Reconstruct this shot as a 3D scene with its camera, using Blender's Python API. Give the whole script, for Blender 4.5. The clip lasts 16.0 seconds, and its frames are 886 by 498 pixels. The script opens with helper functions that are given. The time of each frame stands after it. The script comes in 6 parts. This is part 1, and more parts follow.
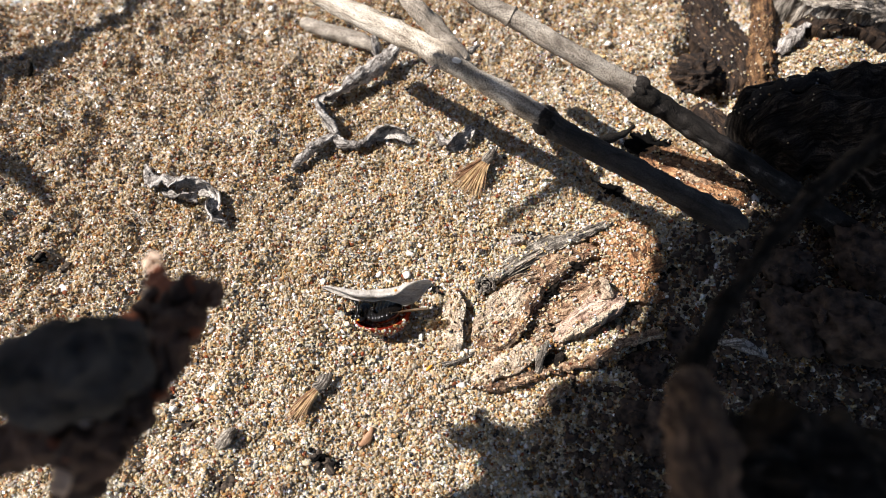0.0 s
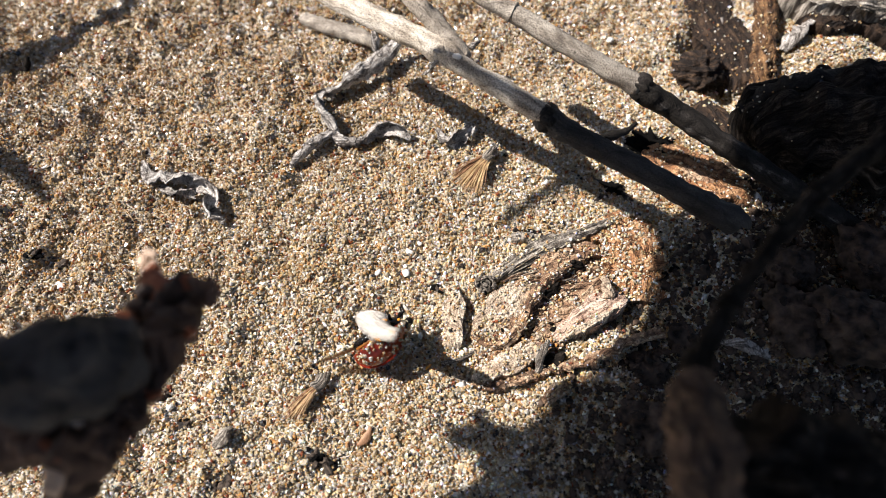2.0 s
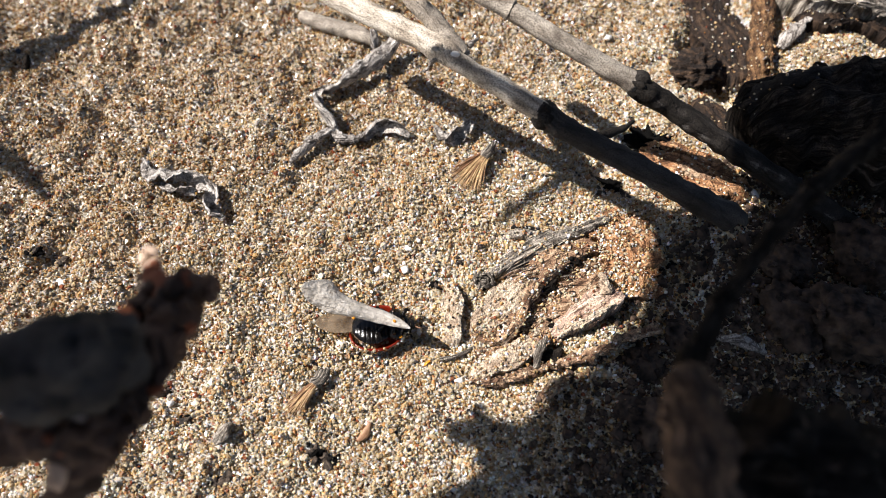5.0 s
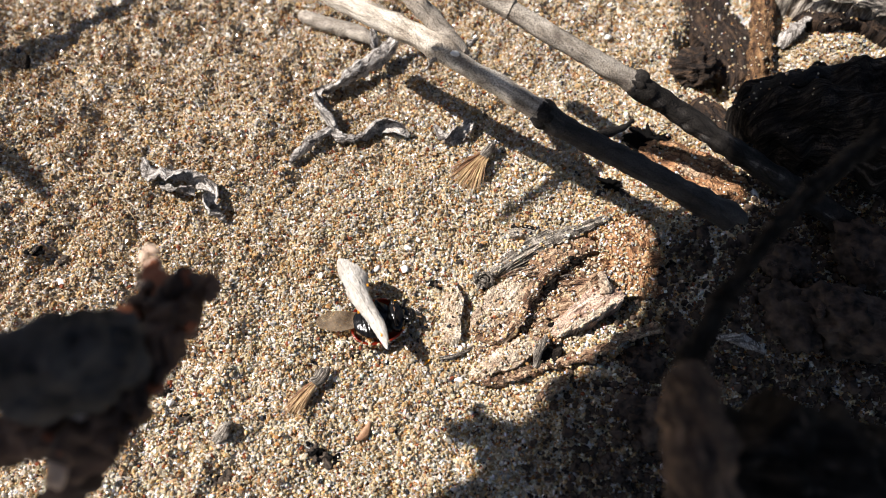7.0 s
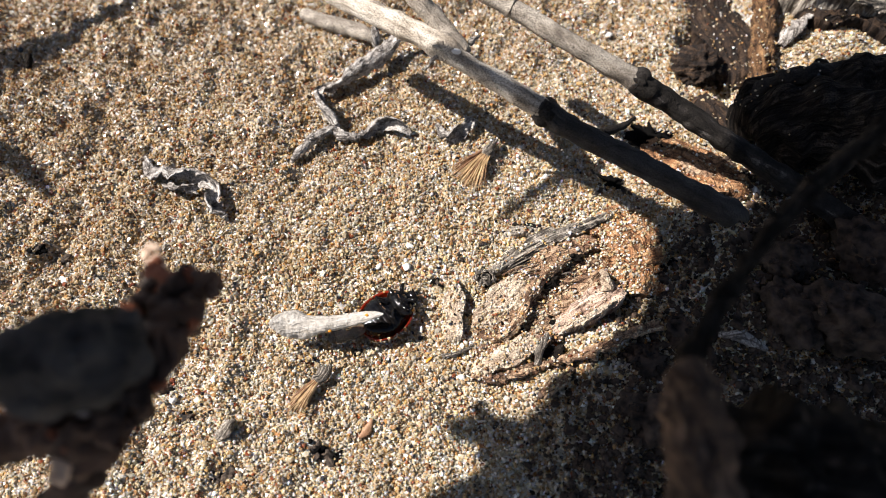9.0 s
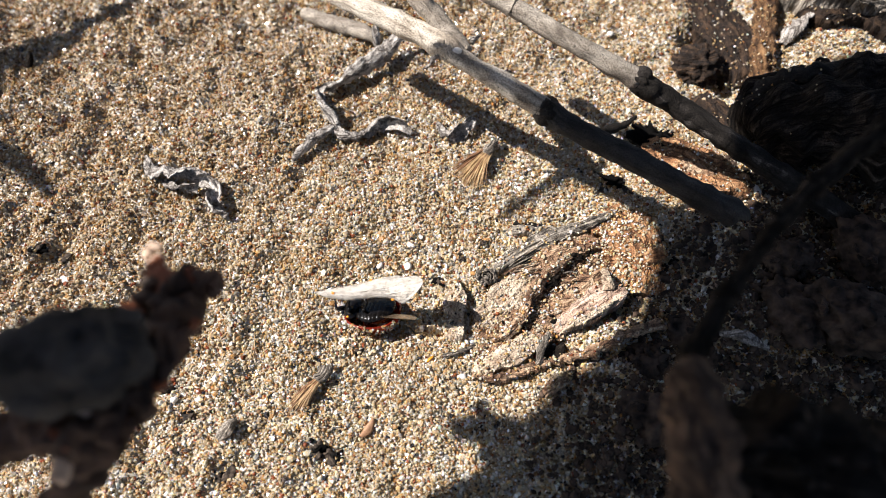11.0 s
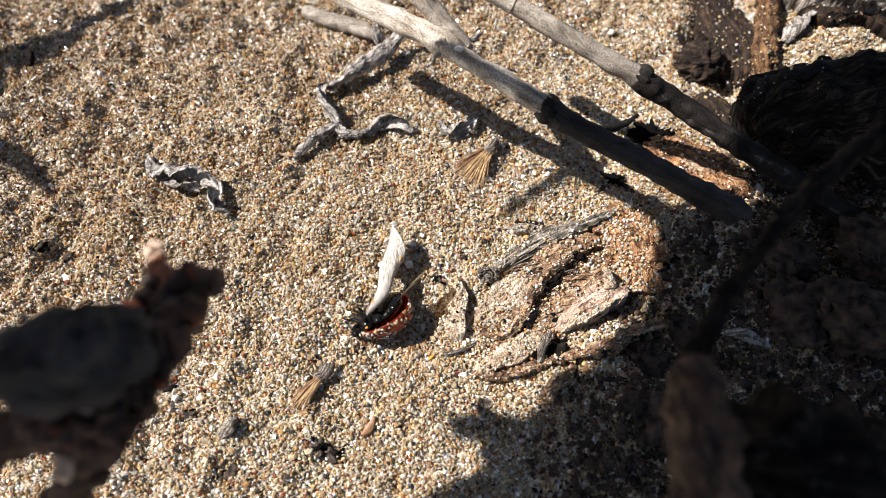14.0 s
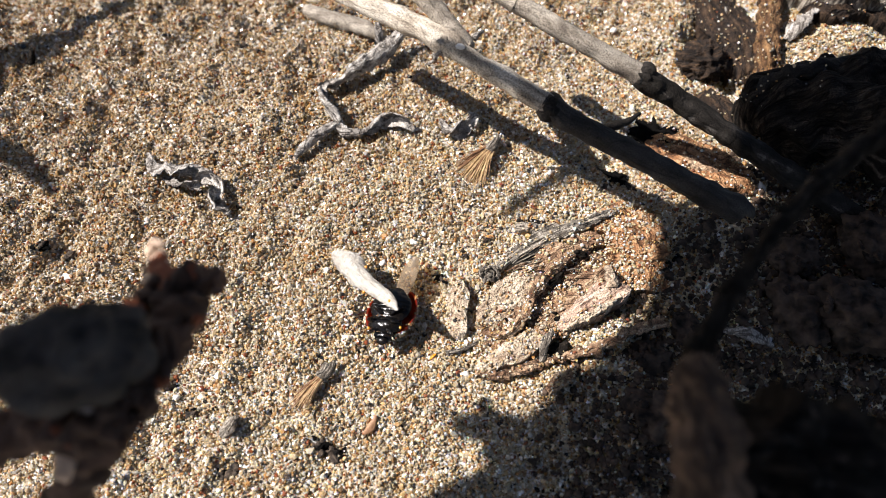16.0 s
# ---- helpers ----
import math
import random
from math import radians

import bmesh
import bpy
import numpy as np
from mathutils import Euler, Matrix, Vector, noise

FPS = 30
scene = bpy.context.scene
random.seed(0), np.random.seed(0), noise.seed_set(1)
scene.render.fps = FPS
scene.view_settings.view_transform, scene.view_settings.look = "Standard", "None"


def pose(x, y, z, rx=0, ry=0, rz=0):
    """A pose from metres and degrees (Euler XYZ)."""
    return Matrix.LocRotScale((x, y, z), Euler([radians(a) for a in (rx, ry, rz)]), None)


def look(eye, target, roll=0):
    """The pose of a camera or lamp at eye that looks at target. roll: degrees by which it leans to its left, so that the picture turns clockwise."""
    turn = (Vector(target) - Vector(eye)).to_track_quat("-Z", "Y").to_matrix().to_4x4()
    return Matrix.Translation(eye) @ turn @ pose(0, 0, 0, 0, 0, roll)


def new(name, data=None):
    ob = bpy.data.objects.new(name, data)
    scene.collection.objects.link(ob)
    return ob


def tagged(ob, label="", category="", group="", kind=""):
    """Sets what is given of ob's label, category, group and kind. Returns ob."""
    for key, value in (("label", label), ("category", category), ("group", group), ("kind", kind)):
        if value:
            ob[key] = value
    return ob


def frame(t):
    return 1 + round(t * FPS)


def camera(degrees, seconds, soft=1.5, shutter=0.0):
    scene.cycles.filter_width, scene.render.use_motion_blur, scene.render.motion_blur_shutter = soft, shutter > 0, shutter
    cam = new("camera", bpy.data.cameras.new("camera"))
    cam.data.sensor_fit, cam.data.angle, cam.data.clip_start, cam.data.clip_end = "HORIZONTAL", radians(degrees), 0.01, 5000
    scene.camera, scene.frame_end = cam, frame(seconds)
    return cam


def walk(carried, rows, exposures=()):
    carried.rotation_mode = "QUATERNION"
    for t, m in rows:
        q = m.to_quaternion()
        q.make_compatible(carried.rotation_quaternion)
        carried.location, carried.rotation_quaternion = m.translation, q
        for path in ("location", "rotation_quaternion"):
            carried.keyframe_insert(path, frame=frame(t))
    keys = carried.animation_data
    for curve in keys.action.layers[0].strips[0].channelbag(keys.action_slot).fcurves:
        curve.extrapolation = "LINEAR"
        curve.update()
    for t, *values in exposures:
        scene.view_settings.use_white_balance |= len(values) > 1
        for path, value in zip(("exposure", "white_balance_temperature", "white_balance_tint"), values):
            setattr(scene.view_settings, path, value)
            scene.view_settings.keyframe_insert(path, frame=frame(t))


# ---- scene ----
cam = camera(65.0, 16.0, soft=0.6, shutter=0.4)
cam.data.dof.use_dof = True
cam.data.dof.focus_distance = 0.0765
cam.data.dof.aperture_fstop = 26.0
walk(cam, [
    (0, look((-0.000208, -0.037616, 0.070847), (-0.000213, 0.000473, 0.000496), -0.135)),
    (0.5, look((-0.000095, -0.037530, 0.070735), (-0.000141, 0.000524, 0.000365), -0.184)),
    (1, look((-0.000068, -0.037315, 0.070469), (-0.000115, 0.000729, 0.000094), -0.126)),
    (1.5, look((-0.000044, -0.037208, 0.070282), (-0.000101, 0.000789, -0.000119), -0.075)),
    (2, look((-0.000100, -0.037223, 0.070240), (-0.000187, 0.000615, -0.000246), -0.060)),
    (2.5, look((-0.000022, -0.037394, 0.070415), (-0.000088, 0.000321, -0.000137), -0.080)),
    (3, look((-0.000067, -0.037451, 0.070533), (-0.000134, 0.000135, -0.000088), -0.065)),
    (3.5, look((-0.000070, -0.037417, 0.070552), (-0.000132, 0.000110, -0.000100), -0.086)),
    (4, look((-0.000065, -0.037415, 0.070578), (-0.000068, 0.000115, -0.000073), 0.000)),
    (6.5, look((-0.000000, -0.037558, 0.070636), (-0.000000, 0.000000, -0.000000), 0.000)),
    (7, look((-0.000008, -0.037556, 0.070617), (-0.000012, -0.000000, -0.000020), -0.008)),
    (7.5, look((-0.000088, -0.037564, 0.070467), (-0.000137, -0.000032, -0.000182), -0.095)),
    (8, look((-0.000133, -0.037754, 0.070712), (-0.000269, -0.000294, 0.000024), -0.257)),
    (8.5, look((-0.000120, -0.037864, 0.070748), (-0.000248, -0.000371, 0.000078), -0.277)),
    (9, look((0.000004, -0.037684, 0.070674), (-0.000205, -0.000273, -0.000039), -0.376)),
    (11.5, look((-0.000084, -0.037739, 0.070612), (-0.000331, -0.000360, -0.000118), -0.459)),
    (12, look((-0.000038, -0.037775, 0.070605), (-0.000289, -0.000369, -0.000111), -0.354)),
    (12.5, look((0.000007, -0.037765, 0.070620), (-0.000299, -0.000405, -0.000120), -0.473)),
    (13, look((-0.000151, -0.037774, 0.070701), (-0.000472, -0.000508, -0.000088), -0.497)),
    (13.5, look((-0.000111, -0.037766, 0.070596), (-0.000462, -0.000484, -0.000185), -0.572)),
    (14, look((-0.000113, -0.037716, 0.070574), (-0.000476, -0.000482, -0.000232), -0.601)),
    (14.5, look((-0.000108, -0.037734, 0.070532), (-0.000480, -0.000467, -0.000257), -0.595)),
    (15, look((-0.000192, -0.037661, 0.070380), (-0.000573, -0.000400, -0.000412), -0.585)),
    (15.5, look((-0.000211, -0.037750, 0.070557), (-0.000658, -0.000573, -0.000279), -0.715)),
    (16, look((-0.000144, -0.037685, 0.070352), (-0.000656, -0.000508, -0.000483), -0.848)),
], exposures=[(0.0, 1.09, 6350, 14), (16.0, 1.09, 6350, 14)])

# ---- daylight: low-ish morning sun from the upper side, clear sky
SHIFT = Vector((0.88, -0.13, -1.0))  # how a shadow falls per unit of height
world = bpy.data.worlds.new("sky")
scene.world = world
world.use_nodes = True
wn = world.node_tree.nodes
sky = wn.new("ShaderNodeTexSky")
sky.sky_type, sky.sun_disc = "NISHITA", False
sky.sun_elevation = math.atan2(1.0, math.hypot(SHIFT.x, SHIFT.y))
sky.sun_rotation = math.atan2(-SHIFT.x, -SHIFT.y)
wn["Background"].inputs["Strength"].default_value = 0.045
world.node_tree.links.new(sky.outputs["Color"], wn["Background"].inputs["Color"])
sun_data = bpy.data.lights.new("sun", "SUN")
sun_data.energy, sun_data.angle, sun_data.color = 5.0, radians(0.53), (1.0, 0.95, 0.87)
sun = new("sun", sun_data)
sun.matrix_world = look((-0.3, 0.13, 0.3), Vector((-0.3, 0.13, 0.3)) + SHIFT)

MM = 0.001
DUST = []  # places where loose grains lie on bark and wood


# ---- materials
def shader(name, rough=0.7, spec=0.4):
    m = bpy.data.materials.new(name)
    m.use_nodes = True
    b = m.node_tree.nodes["Principled BSDF"]
    b.inputs["Roughness"].default_value = rough
    b.inputs["Specular IOR Level"].default_value = spec
    return m, m.node_tree.nodes, m.node_tree.links, b


def ramp(nodes, stops, mode="LINEAR"):
    r = nodes.new("ShaderNodeValToRGB")
    r.color_ramp.interpolation = mode
    e = r.color_ramp.elements
    while len(e) < len(stops):
        e.new(0.5)
    for k, (p, c) in zip(e, stops):
        k.position, k.color = p, (*c, 1)
    return r


def fibrous(name, stops, along=3.0, across=60.0, rough=0.8, relief=0.08, spots=0.0, spec=0.3, blot=9.0, crack=0.9):
    """Wood, bark and dry stems: grain along the UV's first axis, blotches over it."""
    m, n, l, b = shader(name, rough, spec)
    uv = n.new("ShaderNodeTexCoord")
    mp = n.new("ShaderNodeMapping")
    mp.inputs["Scale"].default_value = (along, across, 1)
    l.new(uv.outputs["UV"], mp.inputs["Vector"])
    g = n.new("ShaderNodeTexNoise")
    g.inputs["Scale"].default_value, g.inputs["Detail"].default_value = 1.0, 6
    g.inputs["Distortion"].default_value = 0.6
    l.new(mp.outputs["Vector"], g.inputs["Vector"])
    p = n.new("ShaderNodeTexNoise")
    p.inputs["Scale"].default_value, p.inputs["Detail"].default_value = blot, 5
    l.new(uv.outputs["UV"], p.inputs["Vector"])
    mix = n.new("ShaderNodeMath")
    mix.operation = "MULTIPLY_ADD"
    l.new(g.outputs["Fac"], mix.inputs[0])
    mix.inputs[1].default_value = 0.55
    half = n.new("ShaderNodeMath")
    half.operation = "MULTIPLY"
    l.new(p.outputs["Fac"], half.inputs[0])
    half.inputs[1].default_value = 0.45
    l.new(half.outputs[0], mix.inputs[2])
    wide = n.new("ShaderNodeMapRange")
    wide.inputs["From Min"].default_value, wide.inputs["From Max"].default_value = 0.33, 0.65
    l.new(mix.outputs[0], wide.inputs["Value"])
    r = ramp(n, stops)
    l.new(wide.outputs["Result"], r.inputs["Fac"])
    colour = r.outputs["Color"]
    if spots:
        v = n.new("ShaderNodeTexNoise")
        v.inputs["Scale"].default_value, v.inputs["Detail"].default_value = 24.0, 4
        l.new(uv.outputs["UV"], v.inputs["Vector"])
        s = ramp(n, [(0.30, (spots, spots, spots)), (0.40, (1, 1, 1))])
        l.new(v.outputs["Fac"], s.inputs["Fac"])
        mm = n.new("ShaderNodeMix")
        mm.data_type, mm.blend_type = "RGBA", "MULTIPLY"
        mm.inputs["Factor"].default_value = 1.0
        l.new(colour, mm.inputs["A"])
        l.new(s.outputs["Color"], mm.inputs["B"])
        colour = mm.outputs["Result"]
    fleck = n.new("ShaderNodeTexNoise")  # grit and lichen flecks
    fleck.inputs["Scale"].default_value, fleck.inputs["Detail"].default_value = 70.0, 3
    l.new(uv.outputs["UV"], fleck.inputs["Vector"])
    fr = ramp(n, [(0.36, (0.45, 0.42, 0.40)), (0.5, (1, 1, 1)), (0.66, (1.35, 1.33, 1.28))])
    l.new(fleck.outputs["Fac"], fr.inputs["Fac"])
    mp2 = n.new("ShaderNodeMapping")
    mp2.inputs["Scale"].default_value = (along * 1.3, across * 0.45, 1)
    l.new(uv.outputs["UV"], mp2.inputs["Vector"])
    split = n.new("ShaderNodeTexNoise")
    split.inputs["Scale"].default_value, split.inputs["Detail"].default_value = 1.0, 3
    split.inputs["Distortion"].default_value = 0.9
    l.new(mp2.outputs["Vector"], split.inputs["Vector"])
    sr = ramp(n, [(0.44, (1, 1, 1)), (0.475, (0.3, 0.27, 0.25)), (0.49, (0.3, 0.27, 0.25)), (0.52, (1, 1, 1))])
    l.new(split.outputs["Fac"], sr.inputs["Fac"])
    for layer in (fr, sr):
        mm = n.new("ShaderNodeMix")
        mm.data_type, mm.blend_type = "RGBA", "MULTIPLY"
        mm.inputs["Factor"].default_value = (1.0 if crack > 0.2 else 0.3) if layer is fr else crack
        l.new(colour, mm.inputs["A"])
        l.new(layer.outputs["Color"], mm.inputs["B"])
        colour = mm.outputs["Result"]
    l.new(colour, b.inputs["Base Color"])
    bump = n.new("ShaderNodeBump")
    bump.inputs["Strength"].default_value, bump.inputs["Distance"].default_value = 0.9, relief * MM
    grit = n.new("ShaderNodeTexNoise")
    grit.inputs["Scale"].default_value, grit.inputs["Detail"].default_value = 45.0, 5
    l.new(uv.outputs["UV"], grit.inputs["Vector"])
    sum_up = n.new("ShaderNodeMath")
    sum_up.operation = "MULTIPLY_ADD"
    l.new(grit.outputs["Fac"], sum_up.inputs[0])
    sum_up.inputs[1].default_value = 0.8
    l.new(wide.outputs["Result"], sum_up.inputs[2])
    groove = n.new("ShaderNodeMath")
    groove.operation = "MULTIPLY_ADD"
    l.new(sr.outputs["Color"], groove.inputs[0])
    groove.inputs[1].default_value = crack
    l.new(sum_up.outputs[0], groove.inputs[2])
    l.new(groove.outputs[0], bump.inputs["Height"])
    l.new(bump.outputs["Normal"], b.inputs["Normal"])
    return m


def plain(name, colour, rough=0.5, spec=0.5, vary=0.25, scale=900, relief=0.02, coat=0.0):
    m, n, l, b = shader(name, rough, spec)
    c = n.new("ShaderNodeTexCoord")
    t = n.new("ShaderNodeTexNoise")
    t.inputs["Scale"].default_value, t.inputs["Detail"].default_value = scale, 4
    l.new(c.outputs["Object"], t.inputs["Vector"])
    r = ramp(n, [(0.3, [v * (1 - vary) for v in colour]), (0.7, [min(1, v * (1 + vary)) for v in colour])])
    l.new(t.outputs["Fac"], r.inputs["Fac"])
    l.new(r.outputs["Color"], b.inputs["Base Color"])
    b.inputs["Coat Weight"].default_value = coat
    bump = n.new("ShaderNodeBump")
    bump.inputs["Strength"].default_value, bump.inputs["Distance"].default_value = 0.8, relief * MM
    l.new(t.outputs["Fac"], bump.inputs["Height"])
    l.new(bump.outputs["Normal"], b.inputs["Normal"])
    return m


GRAIN_TONES = [
    (0.00, (0.60, 0.51, 0.36)), (0.18, (0.68, 0.63, 0.54)), (0.33, (0.52, 0.42, 0.28)), (0.44, (0.63, 0.46, 0.25)),
    (0.53, (0.58, 0.52, 0.41)), (0.63, (0.52, 0.31, 0.14)), (0.69, (0.40, 0.27, 0.15)), (0.755, (0.31, 0.11, 0.055)),
    (0.785, (0.82, 0.80, 0.75)), (0.885, (0.13, 0.105, 0.09)), (0.90, (0.26, 0.16, 0.09)), (0.945, (0.03, 0.03, 0.035)),
    (0.965, (0.93, 0.93, 0.91))]
CLEAR = [(0.00, (0.22, 0.22, 0.22)), (0.19, (0.30, 0.30, 0.30)), (0.34, (0.15, 0.15, 0.15)), (0.45, (0.28, 0.28, 0.28)), (0.54, (0.28, 0.28, 0.28)), (0.64, (0.3, 0.3, 0.3)),
         (0.70, (0.15, 0.15, 0.15)), (0.75, (0.25, 0.25, 0.25)), (0.785, (0.32, 0.32, 0.32)), (0.90, (0.0, 0.0, 0.0)), (0.97, (0.1, 0.1, 0.1))]


def grain_material():
    m, n, l, b = shader("sand_grains", 0.2, 0.7)
    g = n.new("ShaderNodeNewGeometry")
    r = ramp(n, GRAIN_TONES, "CONSTANT")
    l.new(g.outputs["Random Per Island"], r.inputs["Fac"])
    c = n.new("ShaderNodeTexCoord")
    t = n.new("ShaderNodeTexNoise")
    t.inputs["Scale"].default_value, t.inputs["Detail"].default_value = 90.0, 4
    l.new(c.outputs["Object"], t.inputs["Vector"])
    d = ramp(n, [(0.38, (0.80, 0.75, 0.69)), (0.62, (1, 1, 1))])
    l.new(t.outputs["Fac"], d.inputs["Fac"])
    mix = n.new("ShaderNodeMix")
    mix.data_type, mix.blend_type = "RGBA", "MULTIPLY"
    mix.inputs["Factor"].default_value = 1.0
    spread = n.new("ShaderNodeMath")  # each grain its own depth of tone
    spread.operation = "MULTIPLY"
    l.new(g.outputs["Random Per Island"], spread.inputs[0])
    spread.inputs[1].default_value = 57.3
    part_of = n.new("ShaderNodeMath")
    part_of.operation = "FRACT"
    l.new(spread.outputs[0], part_of.inputs[0])
    depth = n.new("ShaderNodeMapRange")
    depth.inputs["To Min"].default_value, depth.inputs["To Max"].default_value = 0.6, 1.15
    l.new(part_of.outputs[0], depth.inputs["Value"])
    own = n.new("ShaderNodeVectorMath")
    own.operation = "SCALE"
    l.new(r.outputs["Color"], own.inputs[0])
    l.new(depth.outputs["Result"], own.inputs["Scale"])
    l.new(own.outputs["Vector"], mix.inputs["A"])
    l.new(d.outputs["Color"], mix.inputs["B"])
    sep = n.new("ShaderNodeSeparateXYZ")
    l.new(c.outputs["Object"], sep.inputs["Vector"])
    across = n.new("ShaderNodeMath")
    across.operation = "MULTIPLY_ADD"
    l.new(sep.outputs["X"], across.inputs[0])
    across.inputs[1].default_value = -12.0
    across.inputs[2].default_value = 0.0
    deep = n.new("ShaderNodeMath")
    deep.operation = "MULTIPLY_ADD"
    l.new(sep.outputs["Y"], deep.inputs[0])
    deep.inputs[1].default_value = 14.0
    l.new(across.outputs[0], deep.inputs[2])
    toward_dim = n.new("ShaderNodeMath")
    toward_dim.operation = "ADD"
    l.new(deep.outputs[0], toward_dim.inputs[0])
    l.new(t.outputs["Fac"], toward_dim.inputs[1])
    dim_side = ramp(n, [(0.40, (1.06, 1.06, 1.05)), (1.0, (0.80, 0.74, 0.67))])  # shading painted into the grain tone: dimmer and browner towards one side
    l.new(toward_dim.outputs[0], dim_side.inputs["Fac"])
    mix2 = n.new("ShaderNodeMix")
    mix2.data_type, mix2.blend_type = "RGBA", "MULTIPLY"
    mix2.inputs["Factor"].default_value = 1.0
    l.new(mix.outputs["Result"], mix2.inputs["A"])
    l.new(dim_side.outputs["Color"], mix2.inputs["B"])
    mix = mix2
    l.new(mix.outputs["Result"], b.inputs["Base Color"])
    f = n.new("ShaderNodeTexNoise")
    f.inputs["Scale"].default_value, f.inputs["Detail"].default_value = 5000.0, 3
    l.new(c.outputs["Object"], f.inputs["Vector"])
    rr = n.new("ShaderNodeMapRange")
    rr.inputs["To Min"].default_value, rr.inputs["To Max"].default_value = 0.08, 0.22
    l.new(f.outputs["Fac"], rr.inputs["Value"])
    l.new(rr.outputs["Result"], b.inputs["Roughness"])
    bump = n.new("ShaderNodeBump")
    bump.inputs["Strength"].default_value, bump.inputs["Distance"].default_value = 0.35, 0.03 * MM
    l.new(f.outputs["Fac"], bump.inputs["Height"])
    l.new(bump.outputs["Normal"], b.inputs["Normal"])
    clear = ramp(n, CLEAR, "CONSTANT")
    l.new(g.outputs["Random Per Island"], clear.inputs["Fac"])
    l.new(clear.outputs["Color"], b.inputs["Transmission Weight"])
    b.inputs["IOR"].default_value = 1.42
    b.inputs["Subsurface Weight"].default_value = 0.75  # quartz lets light through
    b.inputs["Subsurface Radius"].default_value = (1.0, 0.8, 0.5)
    b.inputs["Subsurface Scale"].default_value = 0.11 * MM
    return m


def ground_material():
    m, n, l, b = shader("packed_sand", 0.6, 0.4)
    c = n.new("ShaderNodeTexCoord")
    v = n.new("ShaderNodeTexVoronoi")
    v.inputs["Scale"].default_value = 2300
    l.new(c.outputs["Object"], v.inputs["Vector"])
    s = n.new("ShaderNodeSeparateColor")
    l.new(v.outputs["Color"], s.inputs["Color"])
    r = ramp(n, [(p, [0.62 * q for q in c]) for p, c in GRAIN_TONES], "CONSTANT")  # toned down for the shade in the gaps between the loose grains
    l.new(s.outputs["Red"], r.inputs["Fac"])
    l.new(r.outputs["Color"], b.inputs["Base Color"])
    bump = n.new("ShaderNodeBump")
    bump.invert = True
    bump.inputs["Distance"].default_value = 0.2 * MM
    l.new(v.outputs["Distance"], bump.inputs["Height"])
    l.new(bump.outputs["Normal"], b.inputs["Normal"])
    return m


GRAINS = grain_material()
PACKED = ground_material()
PALE_STEM = fibrous("weathered_stem", [(0.0, (0.10, 0.075, 0.055)), (0.3, (0.27, 0.23, 0.18)), (0.6, (0.43, 0.385, 0.32)), (1.0, (0.58, 0.54, 0.47))], 1.2, 9, 0.75, 0.1, 0.35, 0.3, 4.0, 0.4)
GREY_STEM = fibrous("grey_stem", [(0.0, (0.09, 0.07, 0.06)), (0.3, (0.21, 0.18, 0.145)), (1.0, (0.42, 0.38, 0.32))], 1.2, 9, 0.75, 0.1, 0.4, 0.3, 4.0, 0.4)
# dark bark past the node, its tone also lowered for the stem's shade
STEM_END = fibrous("shaded_stem_bark", [(0.0, (0.008, 0.007, 0.006)), (0.4, (0.019, 0.017, 0.016)), (0.8, (0.040, 0.037, 0.034)), (1.0, (0.09, 0.083, 0.077))], 1.2, 9, 0.75, 0.12, 0.4, 0.3, 4.0, 0.5)
DARK_STEM = fibrous("dark_stem", [(0.0, (0.007, 0.006, 0.005)), (0.45, (0.014, 0.012, 0.010)), (0.8, (0.030, 0.026, 0.023)), (1.0, (0.12, 0.11, 0.10))], 1.6, 9, 0.8, 0.12, 0.4, 0.15, 5.0, 0.5)
GREY_LEAF = fibrous("grey_dry_leaf", [(0.0, (0.05, 0.045, 0.04)), (0.35, (0.22, 0.20, 0.18)), (1.0, (0.54, 0.51, 0.47))], 2.5, 22, 0.85, 0.25)
BARK_GREY = fibrous("weathered_grey_bark", [(0.0, (0.02, 0.018, 0.016)), (0.3, (0.13, 0.115, 0.095)), (0.65, (0.34, 0.30, 0.25)), (1.0, (0.60, 0.55, 0.48))], 1.2, 60, 0.85, 0.3)
BARK_RED = fibrous("reddish_bark", [(0.0, (0.045, 0.024, 0.014)), (0.35, (0.18, 0.10, 0.058)), (0.65, (0.34, 0.225, 0.14)), (1.0, (0.56, 0.44, 0.31))], 3.5, 20, 0.85, 0.4)
BARK_PALE = fibrous("pale_cracked_bark", [(0.0, (0.09, 0.058, 0.038)), (0.25, (0.28, 0.205, 0.143)), (0.55, (0.44, 0.355, 0.262)), (1.0, (0.60, 0.515, 0.405))], 6.0, 14, 0.9, 0.4, 0.25, 0.3, 7.0, 0.3)
BARK_PINK = fibrous("pinkish_bark", [(0.0, (0.07, 0.04, 0.03)), (0.3, (0.26, 0.165, 0.12)), (0.6, (0.43, 0.31, 0.235)), (1.0, (0.62, 0.50, 0.40))], 3.0, 20, 0.88, 0.35, 0.25, 0.3, 7.0, 0.5)
# char black; in the bark's hollows it stands for their shade
BARK_BLACK = fibrous("char_and_hole_shade", [(0.0, (0.003, 0.003, 0.003)), (0.5, (0.014, 0.0115, 0.0095)), (0.8, (0.036, 0.029, 0.023)), (1.0, (0.085, 0.07, 0.058))], 2.0, 16, 0.95, 0.4, 0.0, 0.08)
ROOT_BROWN = fibrous("rust_bark", [(0.0, (0.06, 0.026, 0.012)), (0.4, (0.235, 0.11, 0.048)), (1.0, (0.47, 0.29, 0.155))], 4.0, 20, 0.85, 0.35)
